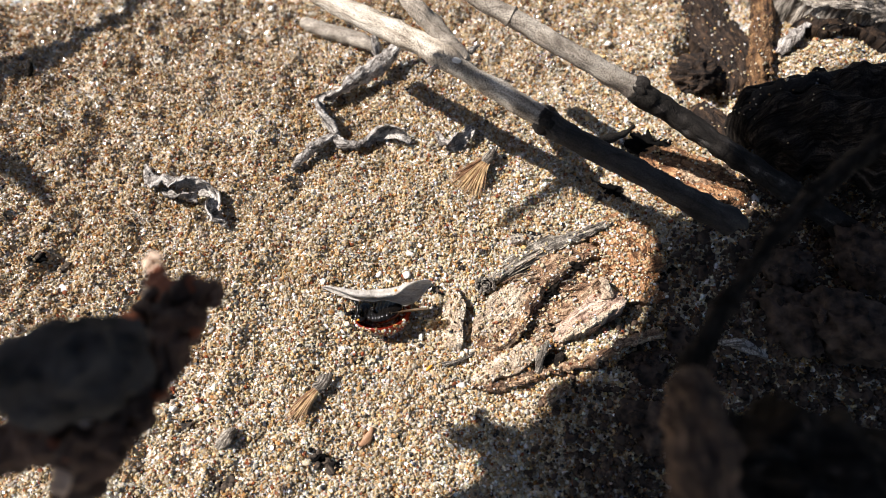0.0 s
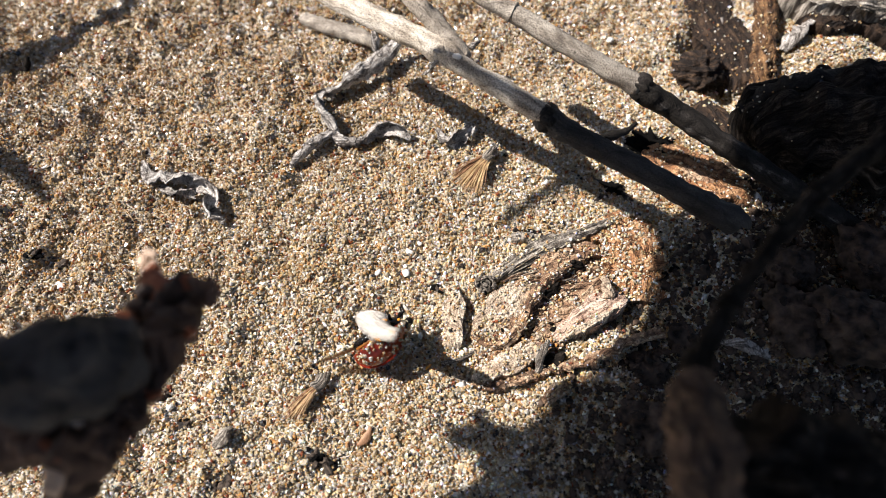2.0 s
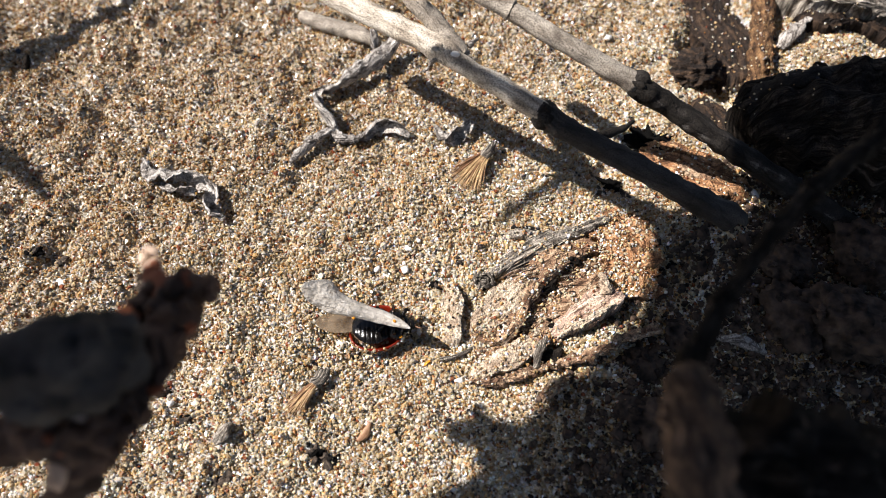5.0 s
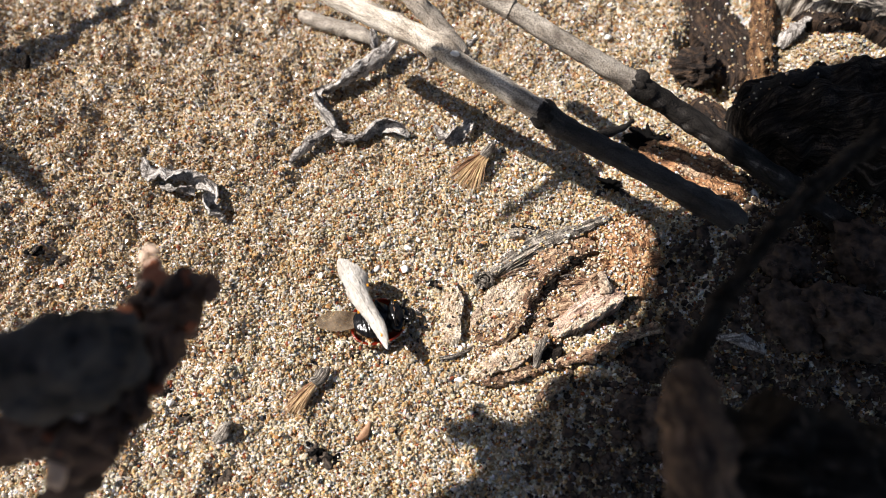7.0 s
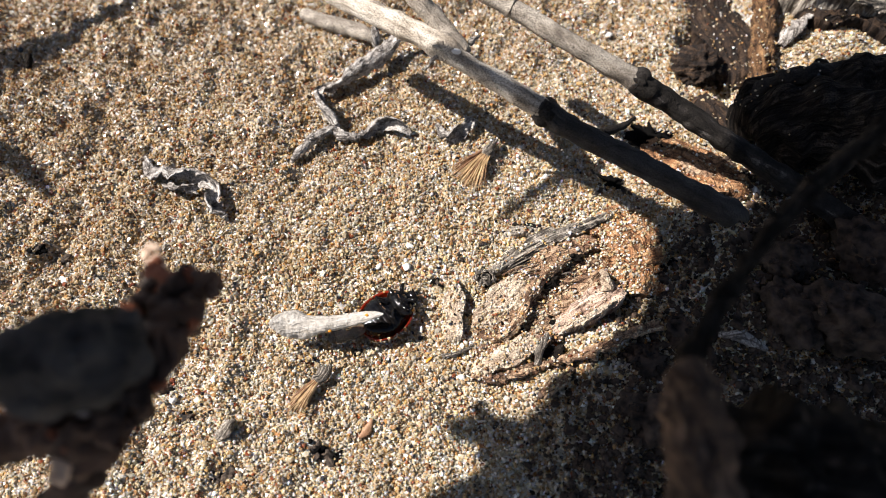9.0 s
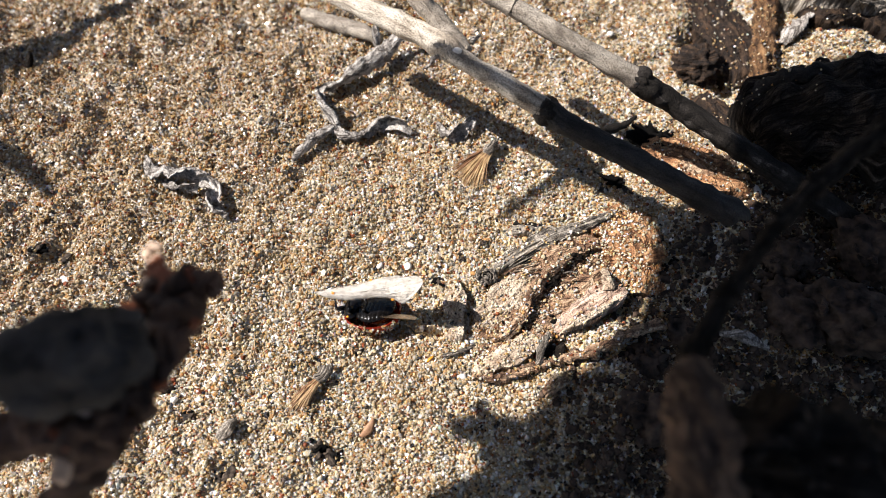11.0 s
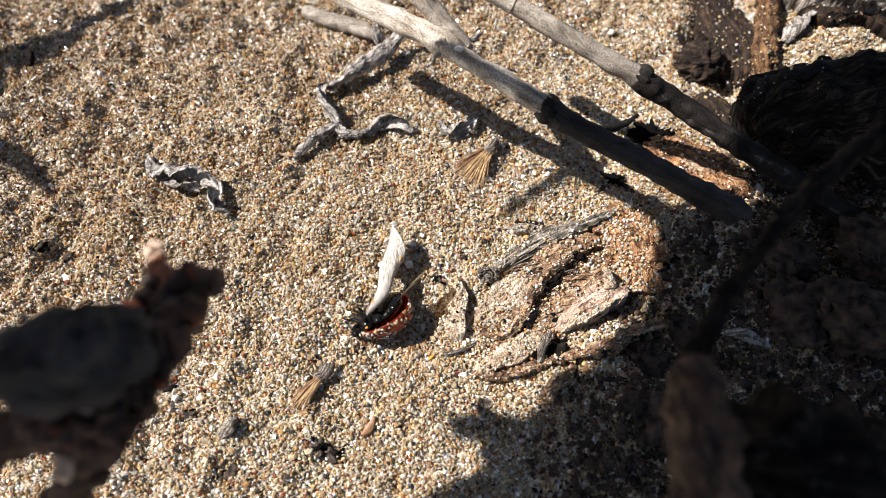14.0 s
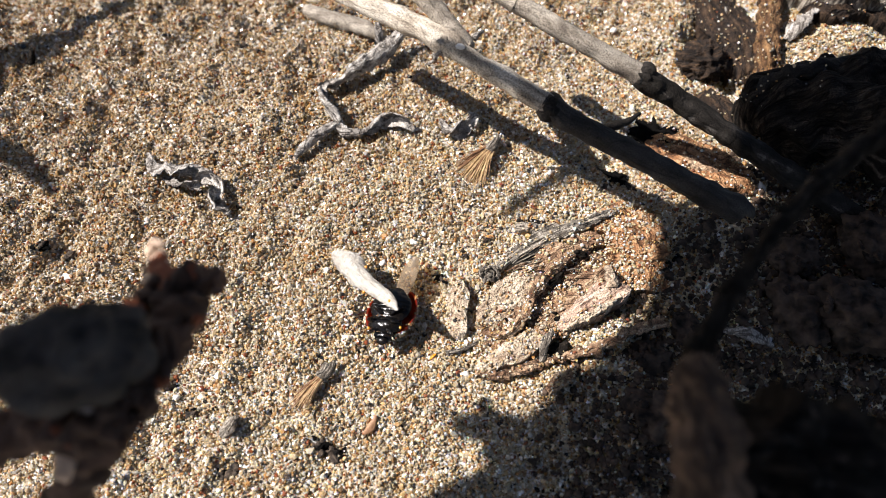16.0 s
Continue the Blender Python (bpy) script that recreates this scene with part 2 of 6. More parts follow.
ROOT_TAN = fibrous("tan_root", [(0.0, (0.014, 0.006, 0.003)), (0.45, (0.085, 0.042, 0.017)), (1.0, (0.23, 0.13, 0.058))], 3.0, 20, 0.8, 0.3)
DARK_WOOD = fibrous("dark_driftwood", [(0.0, (0.012, 0.008, 0.006)), (0.45, (0.065, 0.04, 0.026)), (0.75, (0.14, 0.088, 0.056)), (1.0, (0.24, 0.155, 0.10))], 2.0, 14, 0.85, 0.3)
HUMUS = fibrous("dark_litter", [(0.2, (0.02, 0.016, 0.013)), (0.5, (0.075, 0.055, 0.04)), (0.8, (0.20, 0.15, 0.11))], 2.0, 12, 0.9, 0.25)
# rotten bark brown, darkened further for the shade on the sandy slope
BROWN_DARK = fibrous("brown_rotten_bark", [(0.0, (0.006, 0.004, 0.003)), (0.5, (0.021, 0.012, 0.007)), (1.0, (0.075, 0.044, 0.024))], 2.5, 18, 0.85, 0.35)
STRAW = fibrous("straw_bristle", [(0.0, (0.27, 0.17, 0.08)), (0.5, (0.46, 0.32, 0.17)), (1.0, (0.66, 0.51, 0.31))], 2.0, 20, 0.55, 0.03, 0.0, 0.3, 9.0, 0.0)
BROWN_BRISTLE = fibrous("brown_bristle", [(0.0, (0.13, 0.06, 0.03)), (1.0, (0.36, 0.21, 0.115))], 2.0, 20, 0.55, 0.03, 0.0, 0.3, 9.0, 0.0)
# crumb tone, low enough to carry part of the shade on that side
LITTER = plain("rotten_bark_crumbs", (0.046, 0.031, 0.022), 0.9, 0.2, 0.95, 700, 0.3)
BUD_GREY = plain("felted_bud", (0.036, 0.034, 0.033), 0.9, 0.2, 0.9, 300, 0.6)
BUD_BROWN = plain("bud_bract", (0.062, 0.036, 0.024), 0.8, 0.3, 0.8, 350, 0.4)
BUD_RUST = plain("rust_bract", (0.16, 0.05, 0.022), 0.8, 0.3, 0.6, 350, 0.4)
BUD_PINK = plain("pale_bract_tip", (0.42, 0.31, 0.23), 0.8, 0.3, 0.7, 350, 0.4)
WHITE_GRIT = plain("white_shell_grit", (0.66, 0.64, 0.60), 0.5, 0.5, 0.15, 1200, 0.05)
BLACK_GRIT = plain("black_char", (0.0022, 0.002, 0.0018), 0.95, 0.08, 0.6, 1500, 0.15)
LEAF = fibrous("felted_leaf", [(0.0, (0.29, 0.26, 0.22)), (0.35, (0.455, 0.42, 0.37)), (1.0, (0.65, 0.615, 0.565))], 7.0, 40, 0.95, 0.16, 0.55, 0.15, 12.0, 0.12)
ELYTRON = plain("red_elytron", (0.17, 0.016, 0.006), 0.16, 0.5, 0.5, 500, 0.01, 0.3)
BLACK_SHELL = plain("black_beetle_shell", (0.004, 0.0034, 0.0032), 0.19, 0.24, 0.6, 1500, 0.1, 0.0)
BEETLE_MARK = plain("ivory_mark", (0.75, 0.66, 0.48), 0.4, 0.5, 0.1, 900, 0.01)
AMBER = plain("amber_abdomen", (0.17, 0.06, 0.012), 0.25, 0.5, 0.5, 700, 0.05)
ORANGE_SPOT = plain("orange_fluid", (0.55, 0.22, 0.02), 0.2, 0.5, 0.15, 900, 0.01)


def thin_shell(m, share, tint):
    """Lets part of the light through a thin shell or leaf."""
    n, l = m.node_tree.nodes, m.node_tree.links
    b = n["Principled BSDF"]
    t = n.new("ShaderNodeBsdfTranslucent")
    t.inputs["Color"].default_value = (*tint, 1)
    mix = n.new("ShaderNodeMixShader")
    mix.inputs["Fac"].default_value = share
    l.new(b.outputs["BSDF"], mix.inputs[1])
    l.new(t.outputs["BSDF"], mix.inputs[2])
    l.new(mix.outputs["Shader"], n["Material Output"].inputs["Surface"])


thin_shell(ELYTRON, 0.34, (0.66, 0.12, 0.025))
thin_shell(LEAF, 0.22, (0.70, 0.64, 0.55))


def wing_material():
    m, n, l, b = shader("wing_membrane", 0.3, 0.5)
    c = n.new("ShaderNodeTexCoord")
    v = n.new("ShaderNodeTexNoise")
    v.inputs["Scale"].default_value, v.inputs["Detail"].default_value = 500, 3
    l.new(c.outputs["Object"], v.inputs["Vector"])
    r = ramp(n, [(0.35, (0.07, 0.05, 0.033)), (0.65, (0.28, 0.22, 0.155))])
    l.new(v.outputs["Fac"], r.inputs["Fac"])
    l.new(r.outputs["Color"], b.inputs["Base Color"])
    clear = n.new("ShaderNodeBsdfTransparent")
    clear.inputs["Color"].default_value = (0.80, 0.70, 0.55, 1)
    mix = n.new("ShaderNodeMixShader")
    mix.inputs["Fac"].default_value = 0.45
    l.new(clear.outputs["BSDF"], mix.inputs[1])
    l.new(b.outputs["BSDF"], mix.inputs[2])
    l.new(mix.outputs["Shader"], n["Material Output"].inputs["Surface"])
    return m


WING = wing_material()


# ---- the lie of the sand
HOLLOWS = [  # x, y, depth, radius
    (-26.43, 30.97, 1.6, 2.4), (-43.65, -0.66, 1.0, 2.0), (-11.72, -23.43, 1.0, 2.2), (-21.25, -25.32, 1.0, 1.6),
    (37.20, 33.58, 4.6, 3.3), (33.11, 30.97, 2.0, 1.6), (36.98, 23.07, 2.0, 2.0), (25.52, 14.89, 1.5, 2.2), (-7.31, -9.33, 1.3, 3.8), (-43.51, 18.44, 0.8, 2.0),
    (-28.41, -16.55, 0.8, 2.5), (-51.50, 11.05, 0.8, 3.0)]
MOUNDS = [(14.90, -12.20, 0.7, 2.0), (18.06, -10.73, 0.8, 2.0), (29.26, 33.58, 1.5, 4.0), (50.90, 29.95, 3.0, 7.0), (13.44, -7.33, 0.7, 10.0), (33.76, -8.33, 2.0, 9.0), (25.98, 1.56, 1.0, 5.0), (18.05, -20.64, 1.5, 8.0)]


BARK_BED = [((10.97, -6.99, 0.00), 11.0), ((20.93, -2.11, 0.00), 7.0), ((30.46, 10.64, 0.00), 6.0), ((38.97, 31.49, 0.00), 7.0), ((53.94, 35.71, 0.00), 8.0)]


def height(x, y):
    calm = 1.0
    for p, r in BARK_BED:
        calm -= 0.8 * math.exp(-((x - p[0]) ** 2 + (y - p[1]) ** 2) / (r * r))
    z = 0.9 * noise.noise(Vector((x * 0.06, y * 0.06, 2.7))) + 0.6 * noise.noise(Vector((x * 0.19, y * 0.19, 5.1))) + 0.55 * noise.noise(Vector((x * 0.42, y * 0.42, 8.8))) + 0.32 * noise.noise(Vector((x * 0.85, y * 0.85, 3.3)))
    z *= max(calm, 0.15) * (1 + 0.6 * min(1.0, max(0.0, (5 - x) / 40)) + 0.4 * min(1.0, max(0.0, (y - 4) / 30)))
    for hx, hy, d, r in HOLLOWS:
        q = ((x - hx) ** 2 + (y - hy) ** 2) / (r * r)
        if q < 6:
            z -= d * math.exp(-q)
    for hx, hy, d, r in MOUNDS:
        q = ((x - hx) ** 2 + (y - hy) ** 2) / (r * r)
        if q < 6:
            z += d * math.exp(-q)
    return z


def rest(p, lift=0.0):
    """The point on the sand below p, raised by lift."""
    return (p[0], p[1], height(p[0], p[1]) + lift)


# ---- mesh tools (all lengths in mm)
def mesh_object(name, verts, faces, material, parent=None, label="", uvs=None, smooth=True):
    me = bpy.data.meshes.new(name)
    me.from_pydata([(x * MM, y * MM, z * MM) for x, y, z in verts], [], faces)
    me.materials.append(material)
    if uvs is not None:
        layer = me.uv_layers.new(name="UVMap")
        flat = [c for loop in me.loops for c in uvs[loop.vertex_index]]
        layer.data.foreach_set("uv", flat)
    if smooth:
        me.polygons.foreach_set("use_smooth", [True] * len(me.polygons))
    me.update()
    ob = new(name, me)
    if parent is not None:
        ob.parent = parent
    if label:
        ob["label"] = label
    return ob


def curve_points(pts, count):
    """A smooth line through the given rows of numbers, at even steps of the rows."""
    a = np.array(pts, float)
    ext = np.vstack([2 * a[0] - a[1], a, 2 * a[-1] - a[-2]])
    out = []
    for s in np.linspace(0, len(a) - 1, count):
        i = min(int(s), len(a) - 2)
        t = s - i
        p0, p1, p2, p3 = ext[i:i + 4]
        out.append(0.5 * (2 * p1 + (p2 - p0) * t + (2 * p0 - 5 * p1 + 4 * p2 - p3) * t * t + (3 * p1 - p0 - 3 * p2 + p3) * t ** 3))
    return np.array(out)


def loft(name, rows, material, parent=None, label="", steps=40, around=14, rough=0.08, freq=0.6, fine=0.0, seed=0, edge=0.0, dust=0.0, ground=False):
    """A stem, root, flake or twig: rows of (point, half width, half thickness, roll in degrees) along its length.
    rough: uneven surface as a share of the local radius; fine: small ridges along it; edge: raggedness of the outline in mm."""
    if ground:
        rows = [(rest(r[0], r[0][2]), *r[1:]) for r in rows]
    flat = [(*r[0], r[1], r[2] if len(r) > 2 else r[1], r[3] if len(r) > 3 else 0.0) for r in rows]
    line = curve_points(flat, steps)
    verts, faces, uvs = [], [], []
    side = None
    run = 0.0
    for i, (x, y, z, w, h, roll) in enumerate(line):
        p = Vector((x, y, z))
        a, b = line[max(i - 1, 0)][:3], line[min(i + 1, steps - 1)][:3]
        d = Vector(b) - Vector(a)
        d.normalize()
        if i:
            run += (p - last).length
        last = p
        if side is None:
            side = d.cross(Vector((0, 0, 1)))
            if side.length < 0.1:
                side = Vector((1, 0, 0))
        side = (side - d * side.dot(d)).normalized()
        up = side.cross(d)
        c, s = math.cos(radians(roll)), math.sin(radians(roll))
        u, v = side * c + up * s, up * c - side * s
        for k in range(around):
            ang = 2 * math.pi * k / around
            ca, sa = math.cos(ang), math.sin(ang)
            q = p + u * (ca * w) + v * (sa * h)
            j = noise.noise(q * freq + Vector((seed * 7.3, 0, 0)))
            j2 = noise.noise(Vector((run * 0.5, k * 1.7, seed * 3.1)))
            m = 1 + rough * j * 2 + fine * j2 * 2
            rag = edge * ca * noise.noise(Vector((run * 1.3, seed * 5.0 + (3 if ca > 0 else -3), 0.5)))
            verts.append(p + u * (ca * w * m + rag) + v * (sa * h * m))
            if dust and (u * ca + v * sa).z > 0.15 and random.random() < dust:
                DUST.append(tuple(verts[-1] + Vector((random.uniform(-0.2, 0.2), random.uniform(-0.2, 0.2), 0.06))))
            uvs.append((run * 0.1, abs(k / around - 0.5) * (w + h) * 0.3))
    for i in range(steps - 1):
        for k in range(around):
            n = (k + 1) % around
            faces.append((i * around + k, i * around + n, (i + 1) * around + n, (i + 1) * around + k))
    for first, order in ((0, -1), ((steps - 1) * around, 1)):
        centre = Vector((0, 0, 0))
        for k in range(around):
            centre += verts[first + k]
        verts.append(centre / around)
        uvs.append(uvs[first])
        for k in range(around):
            f = (first + k, first + (k + 1) % around, len(verts) - 1)
            faces.append(f if order > 0 else f[::-1])
    return mesh_object(name, verts, faces, material, parent, label, uvs)


def ribbon(name, rows, material, parent=None, label="", steps=60, across=12, curl=1.2, thick=0.14, crinkle=0.3, seed=0):
    """A dry curled leaf: rows of (point, half width, roll). A thin sheet, arched across, wrinkled, with ragged edges."""
    line = curve_points([(*rest(r[0], r[0][2]), r[1], r[2]) for r in rows], steps)
    top, low, uvs = [], [], []
    side, run, last = None, 0.0, None
    for i, (x, y, z, w, roll) in enumerate(line):
        p = Vector((x, y, z))
        d = (Vector(line[min(i + 1, steps - 1)][:3]) - Vector(line[max(i - 1, 0)][:3])).normalized()
        run += (p - last).length if last is not None else 0.0
        last = p
        side = d.cross(Vector((0, 0, 1))) if side is None else side
        side = (side - d * side.dot(d)).normalized()
        up = side.cross(d)
        c, s = math.cos(radians(roll)), math.sin(radians(roll))
        u, n = side * c + up * s, up * c - side * s
        for k in range(across + 1):
            v = -1 + 2 * k / across
            half = w * (1 + 0.35 * noise.noise(Vector((run * 0.9, 5.0 * (1 if v > 0 else -1), seed))))
            r = half / curl
            a = v * curl
            j = crinkle * (noise.noise(Vector((run * 0.8, v * 1.4, seed * 2.0))) + 0.5 * noise.noise(Vector((run * 2.6, v * 3.2, seed * 3.0))))
            q = p + u * (r * math.sin(a) * 1.3) + n * (r * (math.cos(a) - 0.5) + j * w)
            top.append(q)
            low.append(q - n * thick)
            uvs.append((run * 0.1, v * half * 0.1))
    w, off, faces = across + 1, len(top), []
    for i in range(steps - 1):
        for k in range(across):
            f = (i * w + k, i * w + k + 1, (i + 1) * w + k + 1, (i + 1) * w + k)
            faces += [f, tuple(q + off for q in f[::-1])]
        for k in (0, across):
            f = (i * w + k, (i + 1) * w + k, (i + 1) * w + k + off, i * w + k + off)
            faces.append(f if k == 0 else f[::-1])
    for i in (0, steps - 1):
        for k in range(across):
            f = (i * w + k, i * w + k + off, i * w + k + 1 + off, i * w + k + 1)
            faces.append(f if i == 0 else f[::-1])
    return mesh_object(name, top + low, faces, material, parent, label, uvs + uvs)


def thing(name, label, category, group="", at=(0, 0, 0)):
    ob = new(name)
    ob.empty_display_size = 0.002
    ob.location = [v * MM for v in at]
    return tagged(ob, label, category, group)


def blob(name, centre, radii, material, parent=None, label="", rough=0.15, freq=0.8, turn=0.0, tilt=0.0, detail=3, seed=0):
    bm = bmesh.new()
    bmesh.ops.create_icosphere(bm, subdivisions=detail, radius=1.0)
    rot = Euler((0, radians(tilt), radians(turn))).to_matrix()
    verts = []
    for v in bm.verts:
        q = Vector((v.co.x * radii[0], v.co.y * radii[1], v.co.z * radii[2]))
        m = 1 + rough * 2 * noise.noise(q * freq + Vector((seed * 9.1, 0, 0))) + rough * noise.noise(q * freq * 3 + Vector((0, seed, 0)))
        verts.append(Vector(centre) + rot @ (q * m))
    bm.verts.index_update()
    faces = [[v.index for v in f.verts] for f in bm.faces]
    uvs = [(0.1 * (v.co.x * radii[0] + 3), 0.1 * (v.co.y * radii[1] + v.co.z * radii[2])) for v in bm.verts]
    bm.free()
    return mesh_object(name, verts, faces, material, parent, label, uvs)


# ---- the sand
def build_ground():
    inner = np.arange(-84, 84.1, 0.7)
    outer = np.array([90, 100, 120, 160, 240, 400, 900, 3000, 2e4, 2e5, 2e6])
    xs = np.concatenate([-outer[::-1], inner, outer])
    ys = np.concatenate([-outer[::-1], inner, outer])
    verts, faces = [], []
    for y in ys:
        for x in xs:
            far = max(abs(x), abs(y))
            z = height(x, y) - 0.2 if far < 84.1 else (0.9 * noise.noise(Vector((x * 0.06, y * 0.06, 2.7))) if far < 300 else 0.0)
            verts.append((x, y, z))
    w = len(xs)
    for j in range(len(ys) - 1):
        for i in range(w - 1):
            faces.append((j * w + i, j * w + i + 1, (j + 1) * w + i + 1, (j + 1) * w + i))
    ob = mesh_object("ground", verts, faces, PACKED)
    tagged(ob, "pale beach sand, gently uneven, reaching away flat", "sand", kind="structure")


def grain_cloud(name, points, sizes, material, label, seed):
    """Many loose grains in one mesh: rough low-sided pebbles, each turned and stretched its own way."""
    rng = np.random.default_rng(seed)
    bm = bmesh.new()
    bmesh.ops.create_icosphere(bm, subdivisions=1, radius=1.0)
    bm.verts.index_update()
    base = np.array([v.co[:] for v in bm.verts])
    tri = np.array([[v.index for v in f.verts] for f in bm.faces])
    bm.free()
    n, nv, nf = len(points), len(base), len(tri)
    v = base[None] * (1 + 0.16 * rng.standard_normal((n, nv, 1)))
    v *= rng.uniform(0.66, 1.24, (n, 1, 3))
    q = rng.standard_normal((n, 4))
    q /= np.linalg.norm(q, axis=1, keepdims=True)
    a, b, c, d = q.T
    rot = np.stack([1 - 2 * (c * c + d * d), 2 * (b * c - a * d), 2 * (b * d + a * c), 2 * (b * c + a * d), 1 - 2 * (b * b + d * d),
                    2 * (c * d - a * b), 2 * (b * d - a * c), 2 * (c * d + a * b), 1 - 2 * (b * b + c * c)], 1).reshape(n, 3, 3)
    v = np.einsum("nij,nkj->nki", rot, v) * np.asarray(sizes)[:, None, None] + np.asarray(points)[:, None, :]
    f = (tri[None] + (np.arange(n) * nv)[:, None, None]).reshape(-1)
    me = bpy.data.meshes.new(name)
    me.vertices.add(n * nv)
    me.vertices.foreach_set("co", (v * MM).astype(np.float32).ravel())
    me.loops.add(n * nf * 3)
    me.loops.foreach_set("vertex_index", f.astype(np.int32))
    me.polygons.add(n * nf)
    me.polygons.foreach_set("loop_start", np.arange(0, n * nf * 3, 3, dtype=np.int32))
    me.polygons.foreach_set("use_smooth", np.zeros(n * nf, dtype=bool))
    me.update(calc_edges=True)
    me.materials.append(material)
    ob = new(name, me)
    return tagged(ob, label, "sand", kind="stuff")


def build_grains():
    rng = np.random.default_rng(5)
    step = 0.25
    pts, sizes = [], []
    y = -29.5
    while y < 42.5:
        half = 44.5 + (y + 27.3) * 0.30
        for x in np.arange(-half, half, step):
            px, py = x + rng.uniform(-0.14, 0.14), y + rng.uniform(-0.14, 0.14)
            s = 0.150 * math.exp(rng.normal(0, 0.34))
            wild = min(1.0, max(0.0, (6 - px) / 40)) * 0.6 + min(1.0, max(0.0, (py + 2) / 30)) * 0.6
            pts.append((px, py, height(px, py) + rng.uniform(-0.14 - 0.18 * wild, 0.09 + 0.06 * wild)))
            sizes.append(min(s, 0.37))
        y += step
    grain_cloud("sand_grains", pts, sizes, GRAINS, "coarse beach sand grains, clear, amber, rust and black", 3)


build_ground()
build_grains()


# ---- dry stems above the sand
def build_stems():
    a = thing("dead_plant", "pale weathered plant stem leaning over the sand, dark past its node", "plant")
    loft("upper_stem", [((-19.08, 27.02, 17.50), 1.14), ((-11.11, 20.92, 17.61), 1.19), ((-5.53, 17.12, 17.78), 1.18), ((-1.39, 14.32, 17.89), 1.28), ((0.62, 12.66, 17.94), 1.25), ((1.75, 11.64, 17.81), 0.98), ((5.42, 9.51, 17.06), 1.05), ((9.82, 7.01, 15.75), 1.12)], PALE_STEM, a, "bleached grey-white stem", 110, 22, 0.08, 0.6, 0.05, 1)
    loft("lower_stem", [((9.24, 7.27, 15.95), 1.07), ((10.22, 6.82, 15.55), 1.29), ((12.21, 5.70, 14.91), 1.19), ((17.98, 3.38, 13.14), 1.17), ((23.89, 0.97, 11.12), 1.25), ((29.13, -0.87, 9.16), 1.48), ((29.83, -1.19, 8.81), 1.37)], STEM_END, a, "dark bark-covered end of the stem", 90, 20, 0.09, 0.8, 0.06, 2)
    loft("side_stub", [((-4.90, 20.82, 20.51), 0.91), ((-2.53, 17.39, 19.94), 0.97), ((0.34, 14.65, 18.64), 0.96), ((1.77, 13.21, 17.91), 0.78), ((2.40, 12.76, 17.59), 0.49)], GREY_STEM, a, "grey broken side branch", 50, 16, 0.14, 0.9, 0.1, 3)
    loft("torn_fibre", [((0.34, 12.62, 17.74), 0.29), ((-1.03, 12.20, 17.54), 0.24), ((-1.51, 12.30, 16.45), 0.19), ((-2.45, 12.21, 15.88), 0.09)], GREY_LEAF, a, "", 16, 6, 0.3, 1.5)
    loft("torn_fibre", [((2.63, 13.66, 18.25), 0.35), ((3.10, 14.40, 18.12), 0.30), ((3.54, 15.00, 17.82), 0.15)], GREY_LEAF, a, "", 12, 6, 0.3, 1.5)
    loft("side_spur", [((15.78, 5.60, 13.93), 0.55), ((18.04, 6.72, 13.40), 0.42), ((19.86, 8.41, 12.74), 0.20)], DARK_STEM, a, "", 20, 8, 0.2, 1.2)
    for i, (p, r) in enumerate([((-0.23, 12.85, 18.76), 0.67), ((0.23, 11.85, 18.23), 0.48), ((2.16, 12.72, 18.11), 0.44), ((2.86, 12.56, 17.48), 0.35)]):
        blob("node_knob", p, (r, r * 0.7, r * 0.6), GREY_STEM if i % 2 else PALE_STEM, a, "", 0.55, 1.6, i * 40, 0, 3, 90 + i)
    loft("node_ring", [((9.35, 7.14, 15.94), 1.13), ((9.76, 6.98, 15.78), 1.39), ((10.22, 6.82, 15.55), 1.38), ((10.75, 6.56, 15.33), 1.19)], DARK_STEM, a, "dark node ring", 20, 20, 0.12, 1.0, 0.1, 92)
    blob("pale_chip", (1.06, 11.82, 18.90), (0.5, 0.32, 0.28), WHITE_GRIT, a, "small white chip lodged in the fork", 0.25, 1.5, 0, 0, 2)
    b = thing("dead_plant", "grey jointed plant stem leaning over the sand, dark past its node", "plant")
    loft("upper_stem", [((-1.42, 23.84, 20.47), 0.98), ((3.89, 19.89, 19.29), 1.01), ((6.40, 18.54, 18.72), 0.98), ((6.99, 18.29, 18.57), 1.17), ((7.27, 18.12, 18.50), 0.89), ((7.68, 17.83, 18.40), 1.04), ((13.23, 14.81, 16.91), 1.01), ((20.26, 12.14, 14.25), 1.13)], GREY_STEM, b, "grey stem with a node ring", 110, 20, 0.07, 0.6, 0.05, 4)
    loft("node_ring", [((19.67, 12.57, 14.50), 1.02), ((20.16, 12.36, 14.30), 1.32), ((20.66, 12.15, 14.10), 1.34), ((21.24, 11.95, 13.80), 1.05)], DARK_STEM, b, "dark node ring", 24, 22, 0.12, 1.0, 0.1, 93)
    loft("lower_stem", [((19.19, 12.41, 14.64), 0.98), ((21.23, 11.68, 13.71), 1.31), ((23.94, 11.02, 12.23), 1.16), ((29.30, 8.91, 9.58), 1.20), ((35.57, 6.56, 6.53), 1.26), ((41.34, 4.45, 3.77), 1.34), ((49.70, -0.50, 1.08), 1.32)], DARK_STEM, b, "dark bark-covered end of the stem", 90, 20, 0.1, 0.8, 0.06, 5)


build_stems()


